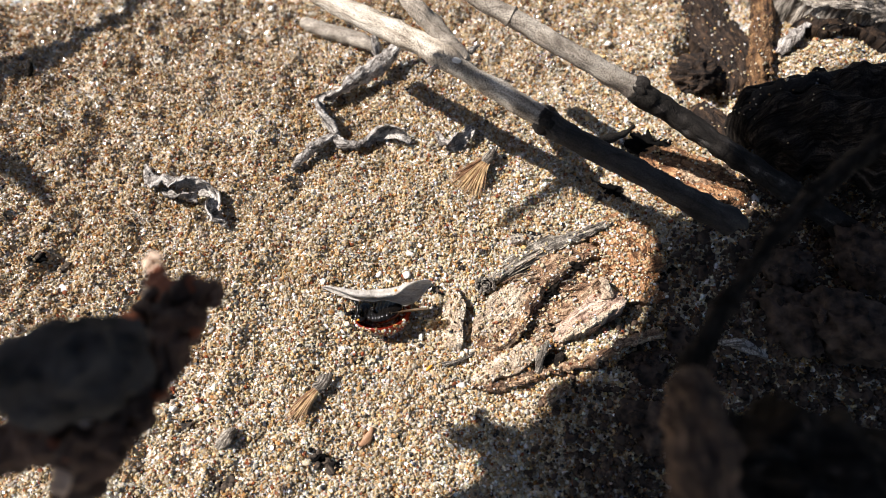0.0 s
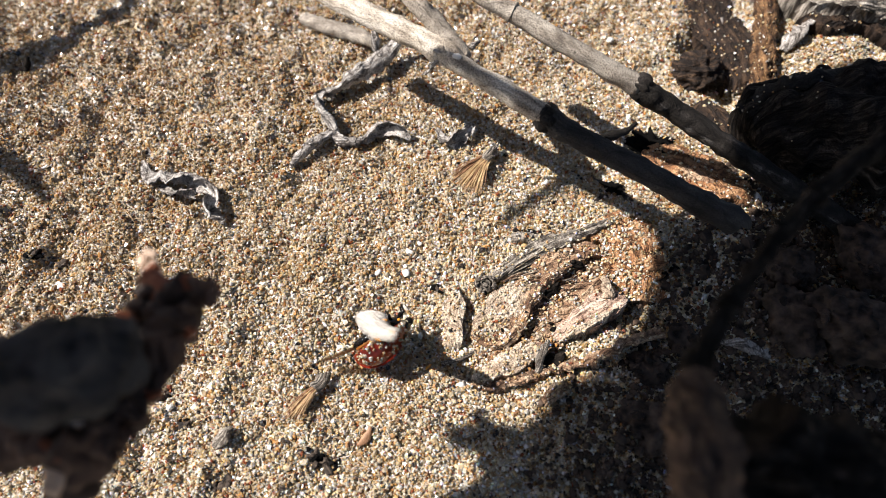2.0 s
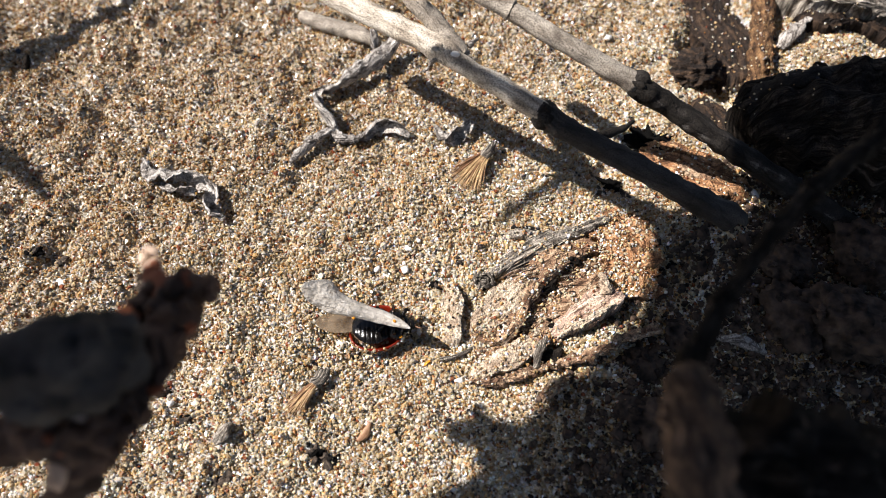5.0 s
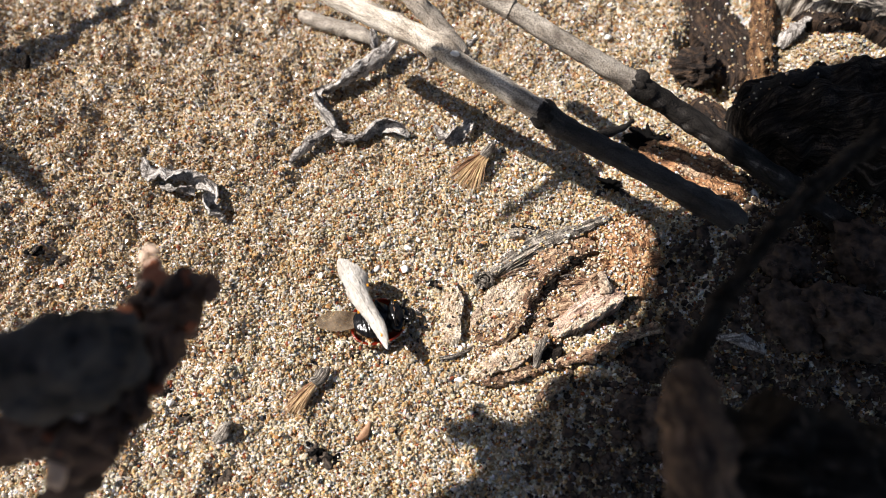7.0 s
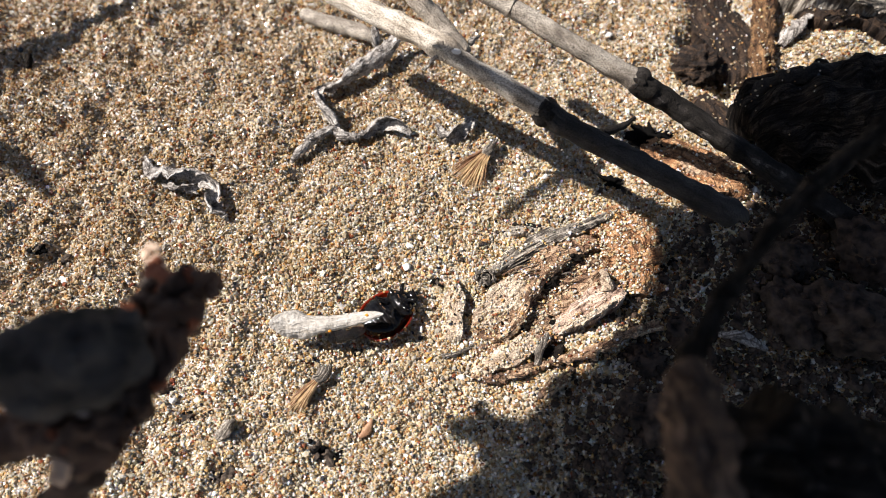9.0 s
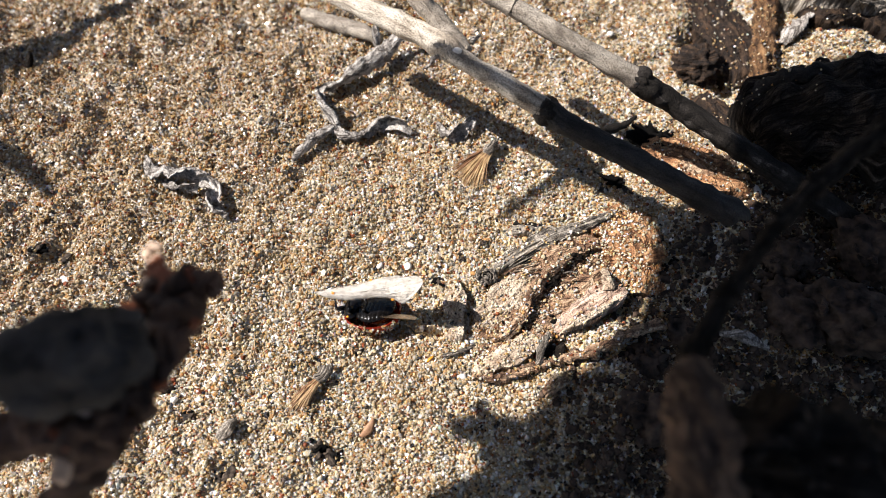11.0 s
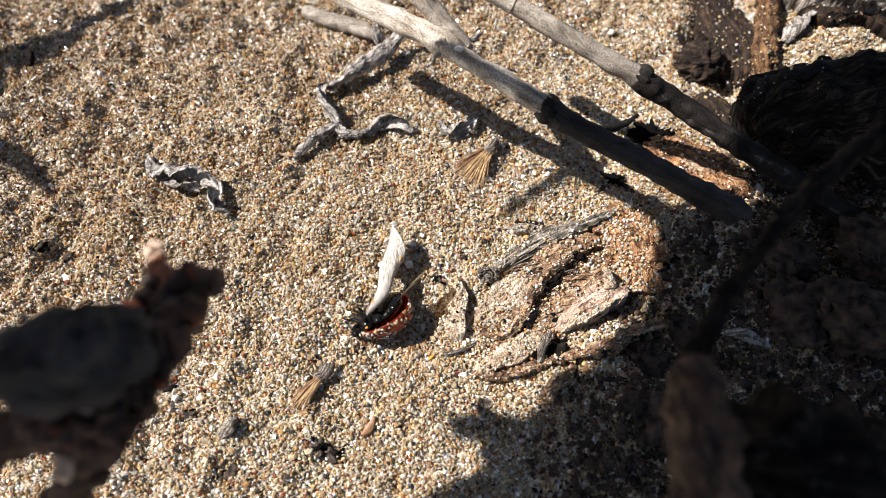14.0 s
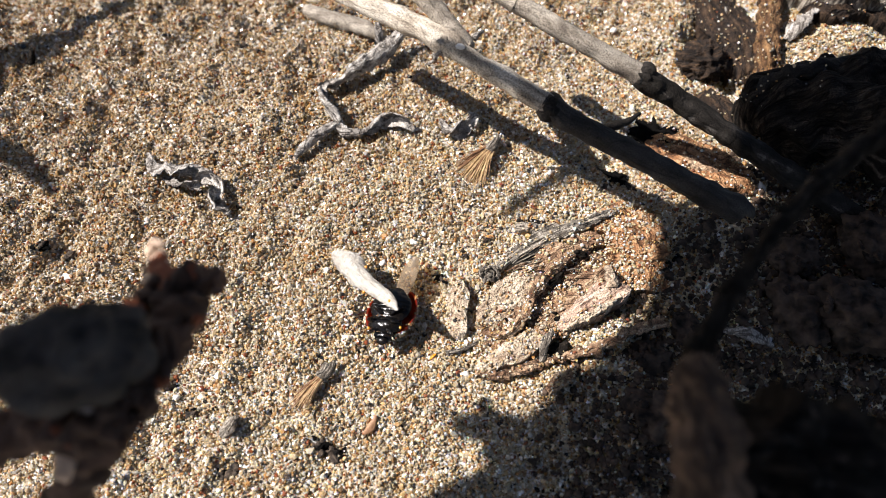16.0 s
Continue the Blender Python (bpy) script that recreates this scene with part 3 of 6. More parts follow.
# ---- curled dry bits on the sand
def build_twist():
    a = thing("twisted_dry_leaf", "grey twisted dry leaf stalk lying on the sand", "dry leaf")
    ribbon("stalk", [((-5.60, 29.95, 3.80), 0.6, 0), ((-8.03, 27.57, 2.60), 1.3, 25), ((-11.13, 25.11, 1.90), 1.35, 80), ((-14.31, 23.36, 1.30), 0.9, 130), ((-16.30, 22.21, 1.00), 0.7, 180), ((-15.61, 19.37, 1.10), 0.95, 230), ((-13.69, 16.68, 1.10), 0.6, 270)], GREY_LEAF, a, "", 90, 12, 1.5, 0.3, 0.35, 6)
    ribbon("lower_twig", [((-13.42, 17.05, 1.20), 0.55, 0), ((-15.68, 14.92, 1.00), 0.75, 40), ((-17.59, 13.04, 1.00), 0.7, 80), ((-18.59, 11.40, 0.70), 0.3, 100)], GREY_LEAF, a, "", 44, 10, 1.6, 0.3, 0.4, 7)
    ribbon("side_twig", [((-14.03, 16.42, 1.10), 0.6, 0), ((-12.21, 15.44, 1.00), 0.8, 30), ((-10.13, 16.07, 1.10), 0.7, 80), ((-8.20, 17.32, 1.30), 1.0, 120), ((-5.93, 16.59, 1.10), 0.9, 160), ((-4.24, 15.75, 0.60), 0.3, 180)], GREY_LEAF, a, "", 54, 10, 1.5, 0.3, 0.5, 8)
    ribbon("hanging_shred", [((-9.14, 30.35, 4.00), 0.4, 0), ((-8.87, 29.05, 3.00), 0.7, 40), ((-8.63, 28.34, 2.00), 0.4, 90)], GREY_LEAF, a, "", 20, 8, 1.4, 0.2, 0.4, 5)
    c = thing("curled_dry_leaf", "small grey curled dry leaf on the sand", "dry leaf")
    ribbon("leaf_roll", [((-36.87, 12.45, 1.00), 0.3, 0), ((-35.02, 9.44, 1.40), 0.9, 20), ((-32.48, 9.10, 1.90), 1.3, 60), ((-29.44, 8.59, 1.70), 1.2, 100), ((-27.07, 7.03, 1.40), 0.8, 160), ((-27.32, 4.82, 1.20), 1.0, 220), ((-25.71, 3.73, 0.70), 0.4, 260)], GREY_LEAF, c, "", 110, 14, 1.5, 0.25, 0.6, 9)
    ribbon("torn_flap", [((-33.67, 8.33, 1.00), 0.4, 0), ((-31.56, 7.14, 1.60), 0.8, 60), ((-29.33, 7.01, 1.20), 0.6, 120)], GREY_LEAF, c, "", 30, 10, 1.2, 0.2, 0.6, 4)
    d = thing("grey_twig", "short grey twig half buried in sand", "twig")
    loft("stick", [((-19.62, 37.14, 0.50), 0.9), ((-16.18, 34.46, 1.00), 1.1), ((-12.18, 32.58, 1.20), 1.0), ((-8.82, 30.72, 1.00), 0.9)], GREY_STEM, d, "", 40, 14, 0.15, 0.9, 0.1, 10, 0, 0, True)
    e = thing("crumpled_leaf_bit", "crumpled grey leaf scrap on the sand", "dry leaf")
    ribbon("scrap", [((-1.00, 17.07, 0.60), 0.3, 0), ((0.28, 14.94, 1.10), 0.9, 60), ((2.17, 15.37, 1.10), 1.0, 110), ((3.55, 17.36, 0.80), 0.4, 160)], GREY_LEAF, e, "", 50, 12, 1.4, 0.2, 0.7, 11)


def tuft(label, base, tip, spread, count, material, seed, length_jitter=0.2, brown=0.3):
    rng = random.Random(seed)
    t = thing("bristle_tuft", label, "bristle tuft", "bristle tufts")
    b, e = Vector(base), Vector(tip)
    d = e - b
    side = Vector((-d.y, d.x, 0)).normalized()
    for i in range(count):
        s = rng.uniform(-1, 1)
        end = b + d * (1 - rng.random() * length_jitter) * (1 - 0.12 * s * s) + side * (s * spread) + Vector((0, 0, rng.uniform(-0.3, 0.6)))
        mid = b.lerp(end, 0.5) + Vector((0, 0, 0.35 + rng.uniform(-0.2, 0.3)))
        start = b + side * (s * spread * 0.22) + Vector((0, 0, rng.uniform(0, 0.5)))
        loft("bristle", [(start, 0.06), (mid, 0.07), (end, 0.02)], BROWN_BRISTLE if rng.random() < brown + 0.5 * max(0.0, -s) else material, t, "", 7, 4, 0, 1)
    loft("husk_base", [(b - d * 0.3 + Vector((0, 0, 0.3)), 0.15, 0.15), (b - d * 0.08 + Vector((0, 0, 0.5)), 0.62, 0.5), (b + d * 0.16 + Vector((0, 0, 0.5)), 0.5, 0.4)], BARK_GREY, t, "grey-brown husk", 16, 10, 0.3, 1.5, 0.2, seed)


build_twist()
tuft("fan of brown dry bristles lying on the sand", (5.42, 12.99, 0.60), (1.62, 7.86, 0.50), 2.3, 150, STRAW, 21, 0.35, 0.35)
tuft("straw-coloured bristle tuft lying on the sand", (-12.78, -15.65, 0.60), (-15.89, -19.62, 0.50), 1.0, 150, STRAW, 22, 0.3)


# ---- grit, chips and crumbs lying about
def build_bits():
    for i, (p, r) in enumerate([((1.65, -15.59, 0.00), 0.6), ((-7.56, -2.40, 0.00), 0.42), ((-4.03, 0.07, 0.00), 0.5), ((-4.41, -2.97, 0.00), 0.5), ((12.07, 9.40, 0.00), 0.55), ((36.88, 6.66, 0.00), 0.6), ((-25.50, 10.72, 0.00), 0.4), ((-42.60, -4.24, 0.00), 0.5),
                                ((-48.59, 11.56, 0.00), 0.4), ((-24.51, 39.55, 0.00), 0.7), ((22.55, 32.74, 0.00), 0.55), ((-2.88, 1.26, 0.00), 0.35), ((-22.90, -12.04, 0.00), 0.3), ((-28.17, -17.86, 0.00), 0.4), ((-25.52, -18.04, 0.00), 0.35)]):
        c = thing("white_chip", "small white shell chip on the sand", "shell chip", "white chips")
        blob("chip", rest(p, 0.18), (r * 0.85, r * (0.5 + 0.1 * (i % 4)), r * 0.4), WHITE_GRIT, c, "", 0.55, 1.9, i * 53, 10, 2, i)
    for i, (p, r) in enumerate([((-46.20, -0.81, 0.00), 0.9), ((-43.74, -1.53, 0.00), 0.8), ((-11.71, -23.54, 0.00), 1.2), ((-12.61, -22.88, 0.00), 0.8), ((-21.13, -25.38, 0.00), 1.0), ((-22.00, -25.86, 0.00), 0.7), ((-1.07, -4.65, 0.00), 0.65), ((1.99, -1.89, 0.00), 0.45), ((1.55, -1.02, 0.00), 0.4), ((25.37, -2.47, 0.00), 0.5), ((-1.08, 6.81, 0.00), 0.35),
                                ((-43.41, 17.99, 0.00), 0.7), ((-25.57, 30.26, 0.00), 0.8), ((-28.04, 31.49, 0.00), 0.7), ((-9.27, -12.55, 0.00), 0.5), ((-28.99, -16.55, 0.00), 0.8), ((-26.09, -19.78, 0.00), 0.7)]):
        c = thing("dark_crumb", "small dark crumb of rotten wood on sand", "crumb", "dark crumbs")
        rng = random.Random(300 + i)
        blob("crumb", rest(p, 0.05), (r * 0.75, r * 0.55, r * 0.4), HUMUS if i % 3 else BLACK_GRIT, c, "", 0.6, 2.4, i * 67, 0, 3, i + 20)
        for k in range(4):  # flakes fallen off it
            q = (p[0] + rng.uniform(-1, 1) * r, p[1] + rng.uniform(-0.8, 0.8) * r)
            blob("flake", rest(q, 0.12), (rng.uniform(0.2, 0.4) * r + 0.08, rng.uniform(0.15, 0.3) * r + 0.05, 0.12), HUMUS if k % 2 else BLACK_GRIT, c, "", 0.5, 2.5, rng.uniform(0, 180), 0, 2, i * 5 + k)
    t = thing("thin_twig", "thin short grey-brown twig on the sand", "twig")
    loft("stick", [((-0.36, -13.34, 0.30), 0.22), ((0.95, -13.15, 0.45), 0.28), ((2.27, -12.66, 0.50), 0.25), ((3.49, -11.87, 0.40), 0.15)], BARK_GREY, t, "", 24, 8, 0.25, 1.2, 0.1, 3, 0, 0, True)
    h = thing("seed_husk", "small brown seed husk lying on the sand", "seed husk")
    ribbon("husk", [((-8.58, -21.75, 0.40), 0.25, 0), ((-7.85, -21.09, 0.70), 0.6, 0), ((-7.35, -20.08, 0.50), 0.2, 0)], BROWN_BRISTLE, h, "", 20, 10, 1.8, 0.15, 0.2, 4)
    g = thing("grey_scrap", "grey bark scrap standing in the sand", "bark")
    ribbon("scrap", [((-22.49, -22.12, 0.30), 0.5, 20), ((-21.59, -21.30, 0.90), 0.8, 30), ((-21.17, -20.31, 0.50), 0.4, 40)], BARK_GREY, g, "", 24, 10, 1.2, 0.25, 0.5, 6)
    k = thing("dark_stub", "short dark twig stub upright in the sand", "twig")
    loft("stub", [((-55.18, 26.65, 0.00), 0.5), ((-55.05, 27.69, 0.80), 0.45), ((-54.90, 28.12, 1.60), 0.3)], BARK_BLACK, k, "", 16, 8, 0.2, 1.0, 0.1, 5, 0, 0, True)
    rng = random.Random(77)
    for p, ang, ln in (((-36.86, 4.61, 0.00), 130, 2.6), ((-20.46, -12.23, 0.00), 95, 3.2), ((-20.59, -13.49, 0.00), 85, 2.0), ((-24.17, -19.21, 0.00), 20, 2.2), ((-8.06, -23.71, -0.00), 140, 1.8), ((3.12, 7.37, 0.00), 70, 2.0), ((9.77, 5.00, 0.00), 60, 1.4), ((-10.67, -14.11, 0.00), 40, 1.6), ((-4.31, 6.18, 0.00), 20, 1.5)):
        f = thing("plant_fibre", "hair-thin straw-coloured plant fibre on the sand", "fibre", "plant fibres")
        dx, dy = ln * math.cos(radians(ang)), ln * math.sin(radians(ang))
        loft("strand", [(rest((p[0] - dx / 2, p[1] - dy / 2), 0.3), 0.035), (rest((p[0] + 0.1, p[1]), 0.5), 0.045), (rest((p[0] + dx / 2, p[1] + dy / 2), 0.35), 0.025)], STRAW, f, "", 10, 5, 0, 1)
    y = thing("yellow_petal_bit", "tiny yellow petal fragment on the sand", "petal")
    ribbon("fragment", [((-2.02, -13.93, 0.20), 0.06, 0), ((-1.73, -13.66, 0.30), 0.14, 30), ((-1.37, -13.39, 0.25), 0.05, 0)], ORANGE_SPOT, y, "", 12, 6, 0.8, 0.08, 0.3, 2)


build_bits()


# ---- bark and driftwood


def plate(name, rows, thick, material, parent, label="", steps=60, across=26, ridge=0.25, lumps=0.35, ragged=0.6, seed=0, dust=0.4, tilt=0.0):
    """A bark plate: rows of (point on its top, half width). Grain ridges run along it, its sides fall away ragged into the sand."""
    line = curve_points([(*rest(r[0], r[0][2] + 0.45), r[1]) for r in rows], steps)  # proud of the loose grains
    rng = random.Random(seed)
    verts, faces, uvs = [], [], []
    run = 0.0
    for i, (x, y, z, w) in enumerate(line):
        a, b = line[max(i - 1, 0)], line[min(i + 1, steps - 1)]
        d = Vector((b[0] - a[0], b[1] - a[1], 0)).normalized()
        side = Vector((-d.y, d.x, 0))
        if i:
            run += math.hypot(x - px, y - py)
        px, py = x, y
        end = min(1.0, min(i, steps - 1 - i) / (steps * 0.08))
        for k in range(across):
            v = -1 + 2 * k / (across - 1)
            over = max(0.0, abs(v) - 0.86) / 0.14
            half = w * (0.75 + 0.25 * end) + ragged * noise.noise(Vector((run * 0.55, seed * 4.0 + (2 if v > 0 else -2), 0))) + 0.35 * ragged * noise.noise(Vector((run * 2.1, seed * 4.0 + (2 if v > 0 else -2), 7)))
            q = Vector((x, y, 0)) + side * (v * min(1.0, abs(v) / 0.86 if abs(v) < 0.86 else 1.0) * half if abs(v) >= 0.86 else v / 0.86 * half * 0.98)
            g = noise.noise(Vector((run * 0.22, v * half * 1.9, seed * 3.3)))
            g2 = noise.noise(Vector((run * 0.6, v * half * 4.5, seed * 6.1)))
            lump = noise.noise(Vector((q.x * 0.5, q.y * 0.5, seed)))
            grit = 0.07 * noise.noise(Vector((q.x * 2.6, q.y * 2.6, seed))) + 0.05 * noise.noise(Vector((q.x * 6, q.y * 6, seed)))
            top = z + grit + ridge * (1 - 2.2 * abs(g)) + 0.4 * ridge * g2 + lumps * lump + tilt * v * half - 0.25 * thick * v * v
            drop = thick + 1.2
            zz = top - over * drop - (1 - end) * 0.8 * thick
            verts.append((q.x, q.y, zz))
            uvs.append((run * 0.1, v * half * 0.1 + seed * 0.37))
            if over == 0 and rng.random() < dust and lump < 0.25:
                DUST.append((q.x + rng.uniform(-0.2, 0.2), q.y + rng.uniform(-0.2, 0.2), zz + 0.08))
    for i in range(steps - 1):
        for k in range(across - 1):
            faces.append((i * across + k, (i + 1) * across + k, (i + 1) * across + k + 1, i * across + k + 1))
    n = len(verts)  # closed underside
    rim = [i * across for i in range(steps)] + [(steps - 1) * across + k for k in range(1, across)] + [i * across + across - 1 for i in range(steps - 2, -1, -1)] + [k for k in range(across - 2, 0, -1)]
    cx, cy = line[steps // 2][:2]
    verts.append((cx, cy, min(v[2] for v in verts) - 0.5))
    uvs.append((0, 0))
    for i in range(len(rim)):
        faces.append((rim[i], rim[(i + 1) % len(rim)], n))
    return mesh_object(name, verts, faces, material, parent, label, uvs)


def build_bark():
    a = thing("weathered_bark", "layered weathered bark half buried in sand", "bark")
    plate("bark_base", [((3.08, -13.61, -0.05), 1.6), ((6.56, -10.97, 0.10), 3.0), ((10.65, -8.50, 0.15), 3.8), ((15.18, -5.81, 0.15), 4.0), ((19.00, -2.33, 0.05), 2.6)], 0.5, BARK_RED, a, "reddish bark sheet showing between the plates", 170, 90, 0.16, 0.35, 1.6, 11, 0.10)
    plate("pale_wood", [((3.14, -10.32, 0.30), 0.7), ((4.64, -8.83, 0.70), 1.6), ((6.54, -7.17, 0.80), 2.0), ((8.70, -4.79, 0.80), 1.6), ((11.03, -2.69, 0.70), 0.8)], 0.9, BARK_PALE, a, "pale wood with fine cracks", 110, 60, 0.16, 0.22, 0.7, 14, 0.035)
    plate("grey_flake", [((5.15, -4.23, 0.80), 0.35), ((7.23, -2.62, 1.10), 0.9), ((10.19, -0.90, 1.30), 1.15), ((13.87, 0.93, 1.20), 0.9), ((17.95, 2.80, 0.90), 0.5), ((20.06, 4.09, 0.60), 0.25)], 0.9, BARK_GREY, a, "grey fibrous flake", 170, 60, 0.2, 0.22, 0.9, 12, 0.012)
    plate("red_wood", [((7.41, -5.54, 0.70), 0.4), ((9.39, -3.75, 1.20), 0.8), ((12.02, -2.19, 1.40), 1.1), ((14.99, -1.04, 1.20), 1.1), ((17.77, -0.17, 0.70), 0.7)], 0.8, BARK_RED, a, "reddish fibrous wood", 130, 50, 0.2, 0.25, 0.8, 31, 0.03)
    loft("curled_lip", [((3.03, -10.07, 0.60), 0.35, 0.3), ((3.97, -10.97, 0.80), 0.5, 0.45), ((5.52, -11.54, 1.00), 0.6, 0.55), ((7.05, -10.90, 1.20), 0.62, 0.6), ((8.22, -9.29, 1.30), 0.6, 0.65), ((9.25, -7.30, 1.40), 0.62, 0.7), ((10.42, -5.27, 1.50), 0.65, 0.7), ((12.10, -3.74, 1.50), 0.55, 0.6), ((14.36, -2.33, 1.20), 0.35, 0.4)], BARK_RED, a, "reddish curled lip", 190, 22, 0.22, 1.1, 0.2, 13, 0.25, 0.10, True)
    plate("inner_plate", [((10.96, -10.96, 0.30), 0.5), ((12.97, -10.00, 0.90), 1.1), ((15.22, -8.63, 1.50), 1.6), ((17.65, -7.17, 1.70), 1.6), ((19.41, -5.81, 1.20), 0.8)], 1.6, BARK_PINK, a, "pinkish split plate over a dark gap", 110, 46, 0.18, 0.3, 0.7, 16, 0.03, -0.30)
    plate("split_edge", [((11.96, -11.35, 0.70), 0.2), ((13.83, -10.58, 1.50), 0.35), ((16.38, -9.28, 2.10), 0.35), ((18.54, -7.97, 2.00), 0.2)], 0.7, BARK_PALE, a, "", 90, 16, 0.14, 0.2, 0.35, 72, 0.02)
    loft("upright_chip", [((17.21, -4.23, 1.70), 0.3, 0.25), ((17.33, -5.47, 2.70), 0.5, 0.3), ((17.41, -7.03, 2.30), 0.45, 0.3)], BARK_PALE, a, "", 30, 14, 0.35, 1.4, 0.25, 17, 0.3, 0, True)
    plate("lower_plate", [((2.69, -15.32, 0.20), 0.5), ((4.65, -14.53, 0.50), 1.0), ((6.75, -13.61, 0.80), 1.35), ((8.71, -12.48, 1.00), 1.3), ((9.94, -11.85, 1.00), 0.7)], 1.2, BARK_PALE, a, "pale cracked plate", 110, 46, 0.18, 0.3, 0.6, 15, 0.035)
    loft("curled_edge", [((10.81, -11.47, 1.30), 0.25, 0.2), ((10.19, -12.61, 1.90), 0.4, 0.28), ((9.77, -13.60, 1.90), 0.42, 0.3), ((9.53, -14.71, 1.00), 0.25, 0.2)], BARK_GREY, a, "curled pale edge", 40, 14, 0.25, 1.4, 0.2, 18, 0.2, 0, True)
    # black blobs put in for the shade of the cavity and cracks
    blob("cavity_shade", rest((11.41, -13.32, 0.00), 0.60), (1.2, 0.8, 0.35), BARK_BLACK, a, "", 0.3, 1.2, 20, 0, 3, 8)
    blob("hole_shade", rest((14.49, -2.50, 0.00), 1.30), (0.85, 0.36, 0.5), BARK_BLACK, a, "", 0.35, 1.4, -8, 0, 3, 9)
    blob("hole_shade", rest((11.61, -5.50, 0.00), 0.95), (1.0, 0.5, 0.5), BARK_BLACK, a, "", 0.35, 1.4, 25, 0, 3, 10)
    plate("side_flake", [((0.77, -11.86, 0.30), 0.7), ((0.90, -10.13, 0.70), 1.05), ((1.04, -7.84, 1.00), 1.05), ((0.93, -5.82, 0.90), 0.9), ((0.56, -4.24, 0.40), 0.5)], 1.7, BARK_PALE, a, "pale upright flake, pitted", 110, 40, 0.14, 0.25, 0.7, 19, 0.03, -0.28)
    for px, py, r in ((1.05, -6.13, 0.2), (1.34, -7.68, 0.16), (0.67, -7.21, 0.14), (1.03, -9.06, 0.2), (1.52, -8.67, 0.13), (0.78, -9.97, 0.17), (1.60, -6.67, 0.12)):  # pits, filled with black for their shade
        r *= 0.6
        blob("pit", rest((px, py), 1.66), (r, r * 0.8, 0.2), BARK_BLACK, a, "", 0.3, 3.0, 0, 0, 2, 5)
    loft("root_strand", [((2.80, -15.44, 0.35), 0.35), ((4.89, -16.04, 0.45), 0.5), ((8.45, -15.07, 0.65), 0.45), ((12.04, -14.16, 0.75), 0.45), ((15.05, -13.60, 0.85), 0.5), ((18.81, -11.85, 0.95), 0.5), ((22.93, -10.32, 0.85), 0.5)], BARK_RED, a, "brown root strand", 150, 14, 0.4, 1.6, 0.35, 20, 0.2, 0.10, True)
    c0 = rest((4.45, -4.67, 0.00), 1.3)
    loft("knot_ring", [((c0[0] + 1.0 * math.cos(q * math.pi / 4), c0[1] + 0.75 * math.sin(q * math.pi / 4), c0[2] - 0.1), 0.2, 0.28) for q in range(9)], BARK_GREY, a, "weathered ring of a knot", 120, 14, 0.9, 2.9, 0.5, 3, 0.15)
    loft("knot_ring", [((c0[0] + 0.5 * math.cos(q * math.pi / 4), c0[1] + 0.35 * math.sin(q * math.pi / 4), c0[2] - 0.05), 0.11, 0.2) for q in range(9)], BARK_GREY, a, "", 60, 10, 0.6, 2.6, 0.3, 5)
    # black fill for the shade inside the knot
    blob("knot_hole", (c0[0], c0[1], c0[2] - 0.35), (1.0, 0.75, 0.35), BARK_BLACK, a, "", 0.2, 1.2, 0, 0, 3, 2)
    blob("knot_heart", (c0[0], c0[1], c0[2] - 0.1), (0.3, 0.24, 0.2), BARK_GREY, a, "", 0.4, 2.5, 0, 0, 2, 3)
    rng = random.Random(44)
    for i in range(46):  # torn fibres fanning out from the knot
        s, v = rng.uniform(0.8, 7.5), rng.uniform(-1, 1)
        turn = 0.50 - 0.05 * s + 0.34 * v
        ln = rng.uniform(1.2, 3.2)
        x0, y0 = c0[0] + 0.9 + s * math.cos(turn), c0[1] + s * math.sin(turn)
        x1, y1 = x0 + ln * math.cos(turn - 0.1 * v), y0 + ln * math.sin(turn - 0.1 * v)
        up = rng.uniform(1.35, 1.8)
        loft("splinter", [((x0, y0, up - 0.25), 0.05), ((0.5 * (x0 + x1), 0.5 * (y0 + y1) + rng.uniform(-0.1, 0.1), up + 0.12), rng.uniform(0.07, 0.13)), ((x1, y1, up - 0.1), 0.03)], (BARK_GREY, BARK_PALE, BARK_GREY, DARK_STEM)[i % 4] if v > -0.3 else (BARK_RED, BARK_PALE)[i % 2], a, "", 9, 5, 0.2, 1.5, 0.1, i, 0, 0, True)
    for i in range(34):  # crumbs broken off the bark
        t, off = rng.random(), rng.uniform(-1, 1)
        x, y = 5.64 + 12.83 * t + 1.6 * off, -11.69 + 7.30 * t - 2.6 * off
        r = rng.uniform(0.14, 0.4)
        blob("bark_chip", rest((x, y), rng.uniform(0.5, 1.1)), (r, r * rng.uniform(0.4, 0.8), r * 0.45), (BARK_RED, BARK_PALE, BARK_BLACK, BARK_PINK)[i % 4], a, "", 0.5, 2.6, rng.uniform(0, 180), rng.uniform(-25, 25), 2, i)
    k = thing("dark_splinters", "dark weathered splinters lying above the bark", "splinter")
    plate("splinter", [((7.23, 1.89, 0.30), 0.25), ((9.03, 1.45, 0.60), 0.55), ((10.95, 1.00, 0.70), 0.55), ((12.93, 1.45, 0.30), 0.2)], 0.7, BARK_GREY, k, "", 80, 22, 0.3, 0.2, 0.6, 71, 0.03)
    plate("splinter", [((7.78, 2.42, 0.20), 0.15), ((9.40, 2.19, 0.50), 0.3), ((11.45, 1.59, 0.40), 0.2)], 0.7, DARK_STEM, k, "", 60, 16, 0.25, 0.2, 0.5, 75, 0.02)
    b = thing("orange_bark", "rust-orange rotten bark slab dusted with sand", "bark")
